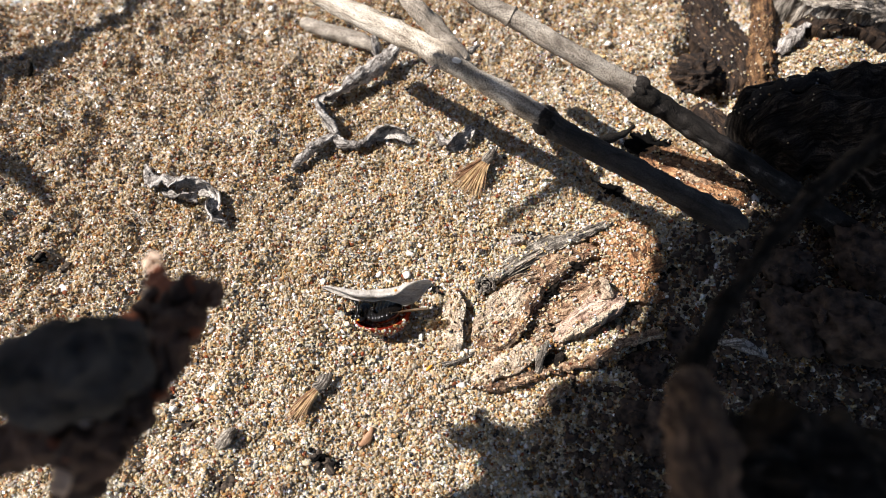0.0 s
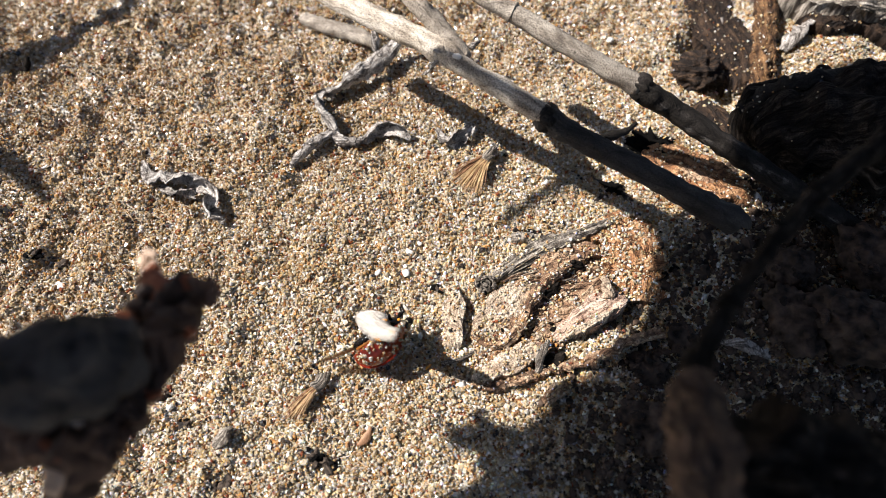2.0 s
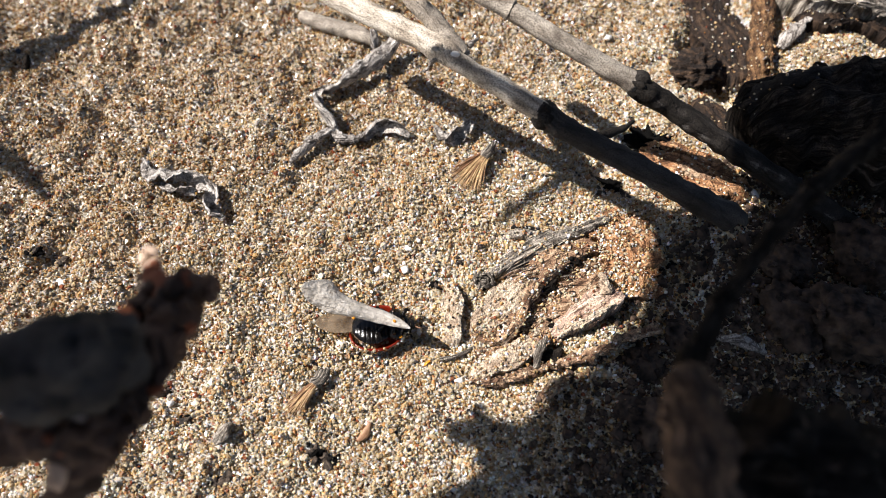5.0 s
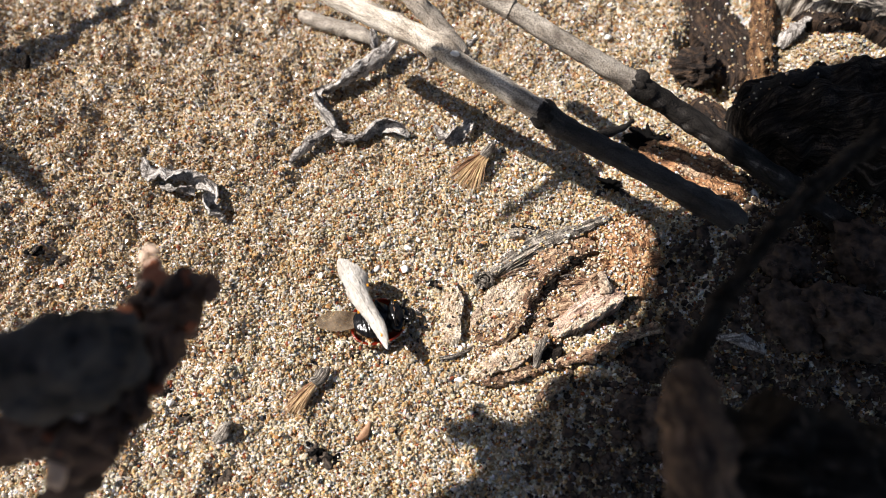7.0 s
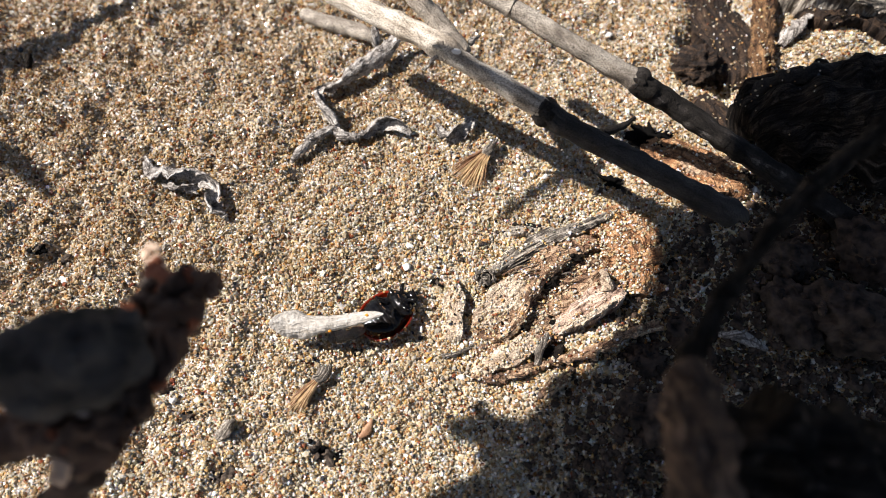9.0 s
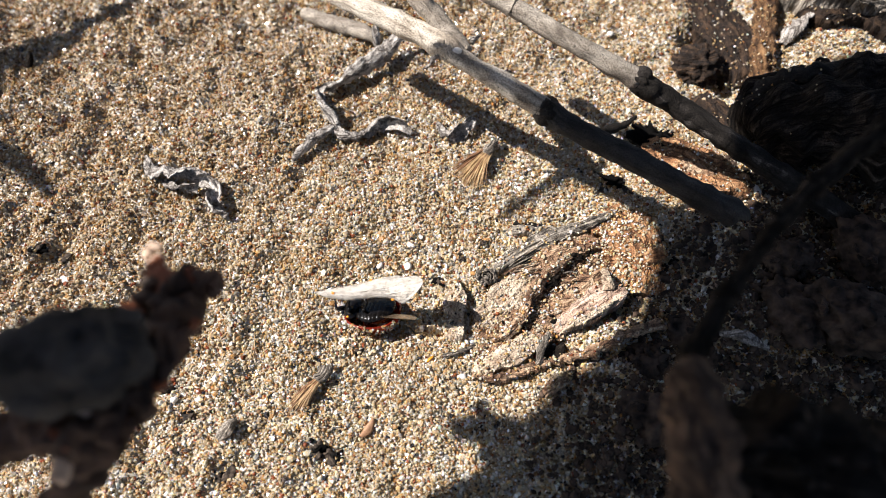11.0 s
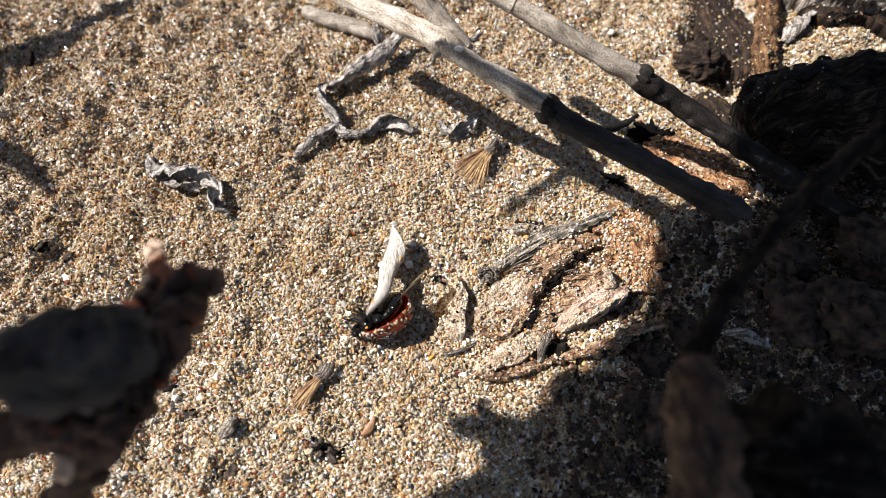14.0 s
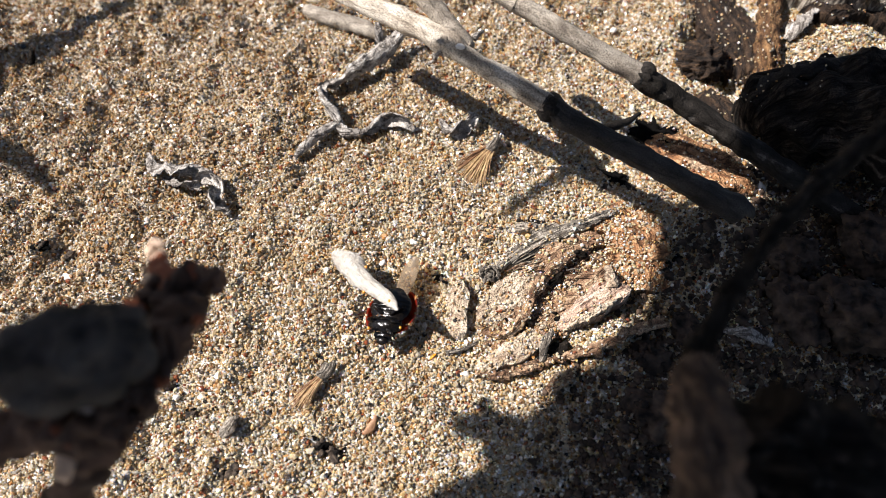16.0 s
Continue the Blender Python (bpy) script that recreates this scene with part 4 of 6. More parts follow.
    plate("slab", [((19.14, 4.71, 0.30), 2.4), ((20.30, 1.67, 0.50), 3.0), ((20.85, -1.26, 0.60), 3.6), ((20.45, -4.44, 0.50), 3.0), ((19.29, -6.83, 0.20), 1.6)], 0.5, ROOT_BROWN, b, "", 150, 80, 0.2, 0.5, 2.2, 23, 0.11)
    plate("loose_flake", [((19.32, -2.33, 0.50), 0.4), ((21.18, -2.69, 1.00), 0.8), ((23.13, -2.33, 1.10), 0.9), ((24.61, -1.76, 0.80), 0.3)], 0.6, ROOT_BROWN, b, "", 60, 22, 0.25, 0.3, 0.6, 73, 0.05)
    plate("loose_flake", [((18.73, 0.93, 0.50), 0.3), ((19.89, -0.17, 0.90), 0.7), ((21.50, -0.17, 0.80), 0.3)], 0.5, ROOT_BROWN, b, "", 50, 20, 0.25, 0.3, 0.6, 76, 0.05)
    c = thing("orange_bark", "orange-brown bark strip lying under the stems", "bark")
    plate("strip", [((24.21, 13.92, 0.50), 1.4), ((28.59, 11.43, 0.90), 2.6), ((32.20, 8.64, 0.90), 2.5), ((36.05, 6.82, 0.50), 1.2)], 1.0, ROOT_BROWN, c, "", 110, 40, 0.35, 0.4, 0.6, 24, 0.06)
    plate("loose_flake", [((28.10, 10.70, 1.00), 0.3), ((29.81, 9.44, 1.40), 0.7), ((31.92, 8.19, 1.10), 0.3)], 0.6, BARK_RED, c, "", 40, 18, 0.25, 0.3, 0.4, 74, 0.02)
    d = thing("char_lump", "black charred lump in a hollow of the sand", "charcoal")
    blob("lump", rest((25.87, 14.89, 0.00), 0.9), (2.7, 1.7, 1.1), BLACK_GRIT, d, "", 0.5, 1.6, -20, 0, 5, 4)
    f = thing("char_lump", "black charred bits under the dry stem", "charcoal")
    blob("lump", rest((20.35, 8.58, 0.00), 0.1), (1.3, 0.6, 0.45), BLACK_GRIT, f, "", 0.6, 2.2, -25, 0, 4, 7)
    blob("flake", rest((18.74, 7.61, 0.00), 0.1), (0.7, 0.35, 0.25), HUMUS, f, "", 0.6, 2.2, 30, 0, 3, 11)
    blob("flake", rest((21.69, 7.29, 0.00), 0.1), (0.6, 0.4, 0.25), HUMUS, f, "", 0.6, 2.2, -40, 0, 3, 12)
    e = thing("split_bark_piece", "small brown split bark piece lying on sand", "bark")
    plate("piece", [((9.84, -17.93, 0.30), 0.4), ((10.77, -17.05, 0.70), 0.75), ((11.75, -16.34, 0.80), 0.7), ((13.10, -15.56, 0.40), 0.3)], 1.0, BARK_RED, e, "", 70, 26, 0.25, 0.3, 0.5, 25, 0.03)


def build_dark_side():
    a = thing("charred_bark_chunk", "large black charred bark chunk standing out of the sand", "bark")
    loft("chunk", [((35.25, 15.98, 2.00), 1.5, 1.2), ((37.68, 15.72, 4.50), 4.2, 3.0), ((41.93, 13.68, 6.00), 5.8, 4.5), ((46.40, 12.65, 7.00), 6.2, 5.2), ((52.13, 12.10, 8.00), 6.8, 5.8), ((62.80, 13.31, 8.00), 7.5, 6.5)], BARK_BLACK, a, "", 160, 48, 0.22, 0.4, 0.03, 26, 0.5, 0.01)
    loft("rim", [((34.69, 16.19, 5.50), 0.6, 0.4), ((37.43, 17.06, 7.50), 0.9, 0.5), ((40.90, 16.97, 10.00), 1.0, 0.6), ((45.56, 17.56, 10.00), 0.8, 0.5), ((51.03, 18.33, 11.00), 0.9, 0.6)], DARK_STEM, a, "ragged dusty rim", 140, 14, 0.35, 0.8, 0.06, 27, 0.4, 0.04)
    b = thing("curved_twig", "thin dark twig arching above the sand", "twig")
    loft("twig", [((32.88, -5.66, 30.00), 0.85), ((28.99, -8.56, 30.00), 0.78), ((25.47, -11.41, 30.00), 0.72), ((22.73, -14.02, 30.00), 0.66), ((20.26, -16.75, 30.00), 0.62), ((18.07, -19.50, 30.00), 0.62), ((16.20, -21.98, 30.00), 0.7), ((14.88, -23.97, 30.00), 0.85)], BARK_BLACK, b, "", 80, 12, 0.2, 0.8, 0.1, 28)
    loft("side_spur", [((22.95, -13.89, 30.00), 0.4), ((22.01, -13.94, 30.60), 0.32), ((21.51, -13.74, 31.00), 0.12)], BARK_BLACK, b, "", 14, 8, 0.25, 1.0, 0.1, 33)
    blob("node", (18.07, -19.50, 30.00), (0.9, 0.85, 0.8), BARK_BLACK, b, "", 0.25, 0.8, 0, 0, 3, 34)
    blob("node", (25.47, -11.41, 30.00), (0.9, 0.85, 0.85), BARK_BLACK, b, "", 0.25, 0.8, 0, 0, 3, 35)
    c = thing("driftwood_block", "brown broken driftwood end close above the sand", "driftwood")
    # lit edge browner, far wood near black: the light difference is in the colours
    loft("post", [((14.39, -24.24, 31.00), 0.5, 0.4), ((14.44, -24.79, 31.00), 1.3, 1.1), ((14.56, -26.20, 30.50), 1.75, 1.5), ((14.61, -28.37, 30.00), 1.9, 1.8), ((14.72, -30.70, 29.00), 2.0, 1.9), ((15.02, -33.52, 27.00), 2.3, 2.1), ((15.65, -36.37, 24.00), 2.6, 2.2)], DARK_WOOD, c, "brown weathered broken end", 120, 36, 0.14, 0.6, 0.12, 29, 0.5)
    loft("slab", [((16.86, -26.29, 27.00), 1.2, 1.0), ((18.00, -28.28, 26.50), 4.0, 3.2), ((21.51, -30.13, 25.50), 5.2, 4.0), ((25.96, -32.10, 24.00), 5.8, 4.4), ((32.02, -34.72, 22.00), 6.5, 5.0)], BARK_BLACK, c, "far side of the wood, darkened by colour as unlit", 120, 40, 0.16, 0.5, 0.1, 36, 0.8)
    d = thing("pale_splinter", "thin pale splinter lying on shaded sand", "splinter")
    loft("splinter", [((28.15, -11.91, 2.20), 0.3, 0.15), ((30.17, -12.60, 2.40), 0.7, 0.2), ((32.64, -13.76, 2.20), 0.3, 0.15)], GREY_LEAF, d, "", 24, 8, 0.3, 1.2, 0.2, 3, 0, 0, True)
    for i, (p, r) in enumerate([((19.33, -19.44, 1.30), (2.6, 1.9, 1.7)), ((17.32, -16.69, 0.80), (1.3, 1.0, 0.9)), ((19.70, -13.70, 0.90), (1.6, 1.1, 0.9)), ((41.90, -9.28, 2.50), (3.2, 2.4, 2.2)), ((20.87, -14.51, 1.20), (2.0, 1.5, 1.0)), ((20.55, -20.19, 1.60), (3.0, 2.2, 1.8)), ((37.01, -9.16, 2.00), (4, 3, 2.2)), ((42.22, -10.21, 3.00), (5, 3.5, 3)), ((37.81, -3.11, 2.00), (3, 2.5, 2)), ((25.05, -10.69, 1.00), (1.8, 1.4, 1.0)), ((46.26, -2.23, 3.00), (4, 3, 2.5))]):
        t = thing("bark_crumb", "dark crumbling bark lump on shaded sand", "bark", "bark crumbs")
        blob("crumb", p, r, LITTER, t, "", 0.15, 0.8, i * 47, 0, 5, 30 + i)
        rng = random.Random(500 + i)
        for k in range(9):  # loose flakes on it
            a, h = rng.uniform(0, 6.28), rng.uniform(0.35, 0.95)
            q = (p[0] + r[0] * h * math.cos(a), p[1] + r[1] * h * math.sin(a), p[2] + r[2] * math.sqrt(max(0.05, 1 - h * h)))
            w = rng.uniform(0.3, 0.8)
            blob("flake", q, (w, w * 0.6, w * 0.35), (DARK_WOOD, LITTER, BROWN_DARK)[k % 3], t, "", 0.4, 1.5, rng.uniform(0, 180), rng.uniform(-35, 35), 3, i * 9 + k)


def build_top_right():
    a = thing("sandy_root", "brown root coated with sand standing in a hollow", "root")
    loft("root", [((44.47, 42.88, 3.50), 1.35), ((43.29, 35.74, 3.00), 1.3), ((42.23, 30.35, 2.20), 1.35), ((41.47, 26.34, 1.20), 1.6), ((41.24, 23.59, -0.60), 2.0)], ROOT_TAN, a, "", 140, 34, 0.16, 1.0, 0.12, 41, 0.25, 0.07)
    b = thing("rotten_bark_lump", "dark brown rounded lump of rotten bark in a sand hollow", "bark")
    blob("crumb_core", (33.17, 26.22, 0.90), (3.1, 2.9, 2.5), BROWN_DARK, b, "", 0.16, 1.1, 0, 0, 5, 42)
    c = thing("sandy_slope_bark", "dark bark sheet under sand beside the root, dimmed for its shade", "bark")
    # the slope's shade is carried by this dimmed bark tone
    plate("sheet", [((36.30, 43.66, 0.90), 2.8), ((37.46, 36.39, 1.40), 3.9), ((38.58, 30.12, 1.40), 3.7), ((38.47, 23.72, 0.90), 2.8)], 1.0, BROWN_DARK, c, "", 80, 34, 0.35, 0.5, 0.7, 43, 0.09)
    g = thing("split_bark_piece", "reddish split bark piece beside the charred chunk", "bark")
    plate("piece", [((32.13, 21.32, 0.40), 0.6), ((33.38, 18.83, 1.20), 1.5), ((34.81, 16.18, 1.40), 1.7), ((35.94, 13.70, 0.80), 1.0)], 1.4, BROWN_DARK, g, "", 60, 26, 0.4, 0.4, 0.5, 48, 0.03)
    d = thing("grey_driftwood", "silver-grey weathered driftwood, grooved and split", "driftwood")
    plate("log", [((43.73, 40.57, 4.50), 2.0), ((48.90, 35.92, 4.20), 2.3), ((54.00, 34.46, 3.80), 2.3), ((59.83, 35.52, 3.40), 3.8), ((69.53, 37.34, 3.50), 5)], 3.6, BARK_GREY, d, "", 130, 44, 0.7, 0.5, 0.6, 44, 0.01)
    # strip darkened to stand for the shaded gap below the log
    plate("lower_strip", [((47.48, 34.26, 1.40), 0.9), ((49.94, 32.17, 1.60), 1.4), ((54.78, 32.79, 1.40), 1.0), ((59.59, 31.35, 1.60), 1.4), ((65.90, 30.54, 2.00), 2)], 2.0, BROWN_DARK, d, "", 110, 26, 0.5, 0.3, 0.5, 45, 0.02)
    e = thing("crumpled_leaf_bit", "crumpled pale leaf scrap beside the driftwood", "dry leaf")
    ribbon("scrap", [((44.34, 29.08, 0.60), 0.5, 0), ((46.00, 30.83, 1.20), 1.3, 40), ((48.04, 32.37, 1.20), 1.0, 90)], GREY_LEAF, e, "", 50, 12, 1.3, 0.2, 0.6, 46)
    f = thing("pale_flake", "thin white bark flake standing in the sand hollow", "bark")
    ribbon("flake", [((38.58, 36.93, 1.40), 0.3, 60), ((38.59, 34.90, 1.60), 0.7, 60), ((38.68, 33.83, 1.20), 0.3, 60)], GREY_LEAF, f, "", 20, 8, 0.8, 0.15, 0.4, 47)


build_bark()
build_dark_side()
build_top_right()


# ---- the plant head close to the lens
def build_bud():
    a = thing("dried_flower_head", "dark dried flower head on a stout brown stalk", "flower head")
    blob("bud", (-21.78, -24.65, 32.00), (4.5, 3.05, 3.0), BUD_GREY, a, "felted grey-green bud", 0.1, 0.8, 16, 0, 5, 51)
    loft("stalk", [((-31.48, -28.40, 27.00), 1.6), ((-27.81, -28.10, 27.50), 1.5), ((-24.60, -27.53, 28.00), 1.6), ((-22.18, -27.60, 28.00), 1.75), ((-20.49, -26.74, 28.00), 1.6), ((-19.48, -24.97, 28.00), 1.5), ((-18.71, -22.95, 28.00), 1.5), ((-18.13, -20.83, 28.00), 1.5), ((-17.57, -19.23, 28.00), 1.5), ((-16.96, -18.00, 28.00), 1.2)], BUD_BROWN, a, "brown knobbly stalk", 130, 28, 0.26, 1.1, 0.08, 52)
    for i, (p, r) in enumerate([((-16.30, -18.07, 28.60), (1.35, 0.95, 0.9)), ((-17.61, -17.86, 28.60), (1.2, 0.9, 0.9)), ((-16.78, -20.09, 28.60), (0.9, 1.0, 0.9)), ((-18.39, -20.13, 28.70), (1.2, 1.0, 0.9)), ((-17.52, -22.02, 28.60), (1.1, 0.9, 0.8)), ((-18.85, -26.02, 28.60), (0.9, 0.8, 0.8)), ((-19.81, -27.90, 28.60), (1.0, 0.9, 0.8)), ((-20.02, -19.49, 28.60), (0.9, 0.8, 0.7))]):
        blob("bract", p, r, BUD_BROWN, a, "", 0.3, 1.1, 20 + 31 * i, 0, 3, 70 + i)
    rng = random.Random(8)
    for i, (px, py, w) in enumerate(BUD_SCALES):
        d = Vector((rng.uniform(-1, 1), rng.uniform(-1, 1), rng.uniform(0.2, 1))).normalized()
        c = Vector((px, py, 28.9))
        loft("bract", [(c - d * 0.4, w), (c + d * 0.5, w * 1.1, w * 0.6), (c + d * 1.2, w * 0.3, w * 0.2)], BUD_BROWN if i % 4 else BUD_RUST, a, "", 14, 10, 0.35, 1.2, 0.3, 80 + i)
    for i, (p, r) in enumerate([((-20.01, -17.10, 27.60), 0.5), ((-20.42, -16.24, 27.60), 0.52), ((-19.94, -15.89, 27.60), 0.45), ((-20.78, -15.23, 27.60), 0.45), ((-20.21, -14.92, 27.60), 0.4), ((-19.58, -16.54, 27.60), 0.4), ((-20.61, -14.47, 27.60), 0.3), ((-20.80, -16.67, 27.60), 0.3)]):
        blob("withered_floret", p, (r, r * 0.8, r), BUD_PINK, a, "pale withered floret", 0.45, 1.8, 40 * i, 0, 3, 54 + i)
    loft("bract", [((-18.16, -18.30, 28.20), 1.1), ((-19.42, -17.20, 27.90), 0.8), ((-20.25, -15.89, 27.60), 0.45)], BUD_RUST, a, "rust-brown bract under the florets", 24, 12, 0.35, 1.2, 0.2, 53)
    for i, (p, r, m) in enumerate([((-19.99, -17.61, 27.80), 0.75, BUD_PINK), ((-19.43, -18.54, 28.00), 1.0, BUD_BROWN), ((-20.14, -18.58, 27.90), 0.7, BUD_RUST), ((-19.07, -17.87, 28.00), 0.9, BUD_BROWN), ((-19.92, -19.84, 28.00), 0.8, BUD_BROWN)]):
        blob("bract", p, (r, r * 0.8, r * 0.8), m, a, "", 0.3, 1.3, 50 * i, 0, 3, 110 + i)
    loft("lower_branch", [((-21.54, -27.65, 27.50), 1.6), ((-22.58, -29.05, 26.00), 1.35), ((-23.83, -30.67, 24.50), 1.3), ((-25.80, -33.09, 22.00), 1.7)], BUD_BROWN, a, "", 60, 20, 0.3, 0.9, 0.08, 55)
    blob("bract", (-23.06, -29.71, 27.60), (0.6, 1.0, 0.6), BUD_PINK, a, "pale bract stub", 0.35, 1.4, -12, 0, 3, 56)
    blob("bract", (-21.73, -26.88, 29.50), (0.55, 0.45, 0.45), BUD_PINK, a, "", 0.3, 1.2, 0, 0, 3, 57)


BUD_SCALES = [(-16.89, -17.79, 0.4), (-15.51, -17.79, 0.4), (-15.42, -18.81, 0.35), (-16.21, -19.62, 0.4), (-16.26, -20.80, 0.35), (-16.82, -21.76, 0.4), (-17.01, -23.25, 0.35), (-19.48, -19.22, 0.4), (-19.94, -20.21, 0.35), (-19.26, -21.76, 0.3), (-18.49, -23.44, 0.3), (-17.58, -23.98, 0.4), (-18.07, -25.06, 0.35), (-18.43, -26.62, 0.35), (-19.09, -27.20, 0.35), (-19.35, -28.63, 0.3), (-22.55, -28.46, 0.35)]
build_bud()


# ---- unseen slab and branch, added to cast the shadows over the sand
def build_shade():
    a = thing("unseen_shade_slab", "broad driftwood slab on a leg, added out of view to shade the sand", "driftwood")

    def over(p, h, w=0.0):
        return (p[0] - SHIFT.x * h + 0.75 * w, p[1] - SHIFT.y * h - 0.66 * w, h)
    edge = [(79.47, 34.64, 0.00), (61.84, 28.24, 0.00), (53.56, 25.67, 0.00), (45.27, 22.22, 0.00), (40.70, 19.07, 0.00), (39.03, 14.28, 0.00), (41.48, 8.42, 0.00), (38.86, 4.92, 0.00), (33.72, 4.30, 0.00), (29.19, 3.07, 0.00), (26.09, 1.86, 0.00), (26.40, -0.42, 0.00), (25.88, -3.85, 0.00), (24.29, -6.59, 0.00), (22.84, -9.05, 0.00), (21.12, -12.09, 0.00), (18.20, -14.62, 0.00), (15.03, -16.09, 0.00), (12.57, -18.12, 0.00), (10.06, -20.08, 0.00), (8.00, -22.23, 0.00), (5.77, -24.41, 0.00), (1.98, -26.54, 0.00), (-2.63, -29.97, 0.00), (-7.29, -37.77, 0.00)]
    line = curve_points([over(p, 95) for p in edge], 120)
    verts, faces, uvs, wide = [], [], [], 12
    for i, p in enumerate(line):
        rag = 0.9 * noise.noise(Vector((i * 0.33, 2.0, 61.0))) + 0.5 * noise.noise(Vector((i * 0.9, 5.0, 61.0)))
        for k in range(2 * wide):  # round the section: under side out, upper side back
            j = k if k < wide else 2 * wide - 1 - k
            f = 92.0 * j / (wide - 1)
            lift = (-1 if k < wide else 1) * 4.5 * math.sin(math.pi * min(1.0, (j + 0.3) / (wide - 0.4))) ** 0.5
            bow = 2.0 * noise.noise(Vector((p[0] * 0.05, p[1] * 0.05, f * 0.05)))
            verts.append((p[0] + 0.75 * (f + rag), p[1] - 0.66 * (f + rag), p[2] + lift + bow * min(1.0, j)))
            uvs.append((i * 0.3, f * 0.1))
    w = 2 * wide
    for i in range(len(line) - 1):
        for k in range(w):
            faces.append((i * w + k, i * w + (k + 1) % w, (i + 1) * w + (k + 1) % w, (i + 1) * w + k))
    faces += [tuple(range(w - 1, -1, -1)), tuple((len(line) - 1) * w + k for k in range(w))]
    mesh_object("slab", verts, faces, BARK_GREY, a, "", uvs)
    # spurs added to cast the narrow shadows beyond the slab's edge
    loft("spur", [(over((12.70, -23.16, 0.00), 93), 2.8, 2), (over((8.26, -22.05, 0.00), 93), 1.9, 1.8), (over((4.32, -21.49, 0.00), 93), 1.7, 1.6), (over((1.77, -20.76, 0.00), 93), 1.2, 1.1), (over((0.34, -20.07, 0.00), 93), 0.4, 0.4)], BARK_GREY, a, "", 40, 14, 0.2, 0.5, 0.1, 62)
    loft("spur", [(over((26.38, 3.29, 0.00), 93), 1.6, 1.6), (over((22.40, 5.77, 0.00), 93), 1.0, 1.0), (over((18.63, 8.16, 0.00), 93), 0.8, 0.8), (over((15.51, 9.79, 0.00), 93), 0.75, 0.75), (over((11.80, 7.67, 0.00), 93), 0.65, 0.65), (over((8.97, 5.46, 0.00), 93), 0.55, 0.55), (over((6.75, 3.44, 0.00), 93), 0.35, 0.35)], BARK_GREY, a, "", 60, 12, 0.15, 0.5, 0.1, 64)
    # leg added only to hold the slab up
    loft("prop", [(over((-1.24, -35.50, 0.00), 93, 40), 6), ((-88, -44, 60), 5.5), ((-98, -50, 20), 6), ((-104, -54, -3), 8)], BARK_GREY, a, "", 30, 14, 0.12, 0.2, 0.05, 63)
    # branch added out of view to cast the shadow bands
    b = thing("unseen_shadow_branch", "bare grey branch added out of view to cast shadow bands on the sand", "branch")

    def lean(p, h):
        return (p[0] - SHIFT.x * h, p[1] - SHIFT.y * h, h)
    loft("branch", [((-215, 10, -2), 3.2), (lean((-77.12, 11.05, 0.00), 52), 2.6), (lean((-59.11, 27.24, 0.00), 58), 2.0), (lean((-51.62, 33.37, 0.00), 60), 1.7), (lean((-44.09, 40.11, 0.00), 62), 1.2), (lean((-40.16, 47.08, 0.00), 64), 0.6)], GREY_STEM, b, "", 60, 12, 0.15, 0.3, 0.05, 65)
    loft("side_branch", [(lean((-77.12, 11.05, 0.00), 52), 2.0), (lean((-63.08, 16.65, 0.00), 55), 1.7), (lean((-54.08, 12.74, 0.00), 56), 1.5), (lean((-49.66, 9.40, 0.00), 57), 1.1), (lean((-46.30, 6.50, 0.00), 57), 0.5)], GREY_STEM, b, "", 40, 10, 0.15, 0.3, 0.05, 66)


build_shade()


# ---- loose grains on bark
def build_dust():
    rng = np.random.default_rng(9)
    sizes = np.minimum(0.12 * np.exp(rng.normal(0, 0.35, len(DUST))), 0.22)
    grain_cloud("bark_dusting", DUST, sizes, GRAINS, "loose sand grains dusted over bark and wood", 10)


build_dust()


def build_litter():
    """Rotten bark crumbs strewn over the shaded side, their dark tone deepening its shade."""
    rng = np.random.default_rng(19)
    pts, sizes = [], []
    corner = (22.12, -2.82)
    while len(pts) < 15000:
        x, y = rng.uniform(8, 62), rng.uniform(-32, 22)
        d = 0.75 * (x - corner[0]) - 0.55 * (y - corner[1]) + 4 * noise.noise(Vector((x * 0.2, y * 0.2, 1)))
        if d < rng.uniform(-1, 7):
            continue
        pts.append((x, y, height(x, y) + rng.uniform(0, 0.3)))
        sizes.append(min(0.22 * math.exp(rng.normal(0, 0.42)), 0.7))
    grain_cloud("bark_litter", pts, sizes, LITTER, "dark crumbs of rotten bark deepening the shade on the sand", 20)


build_litter()


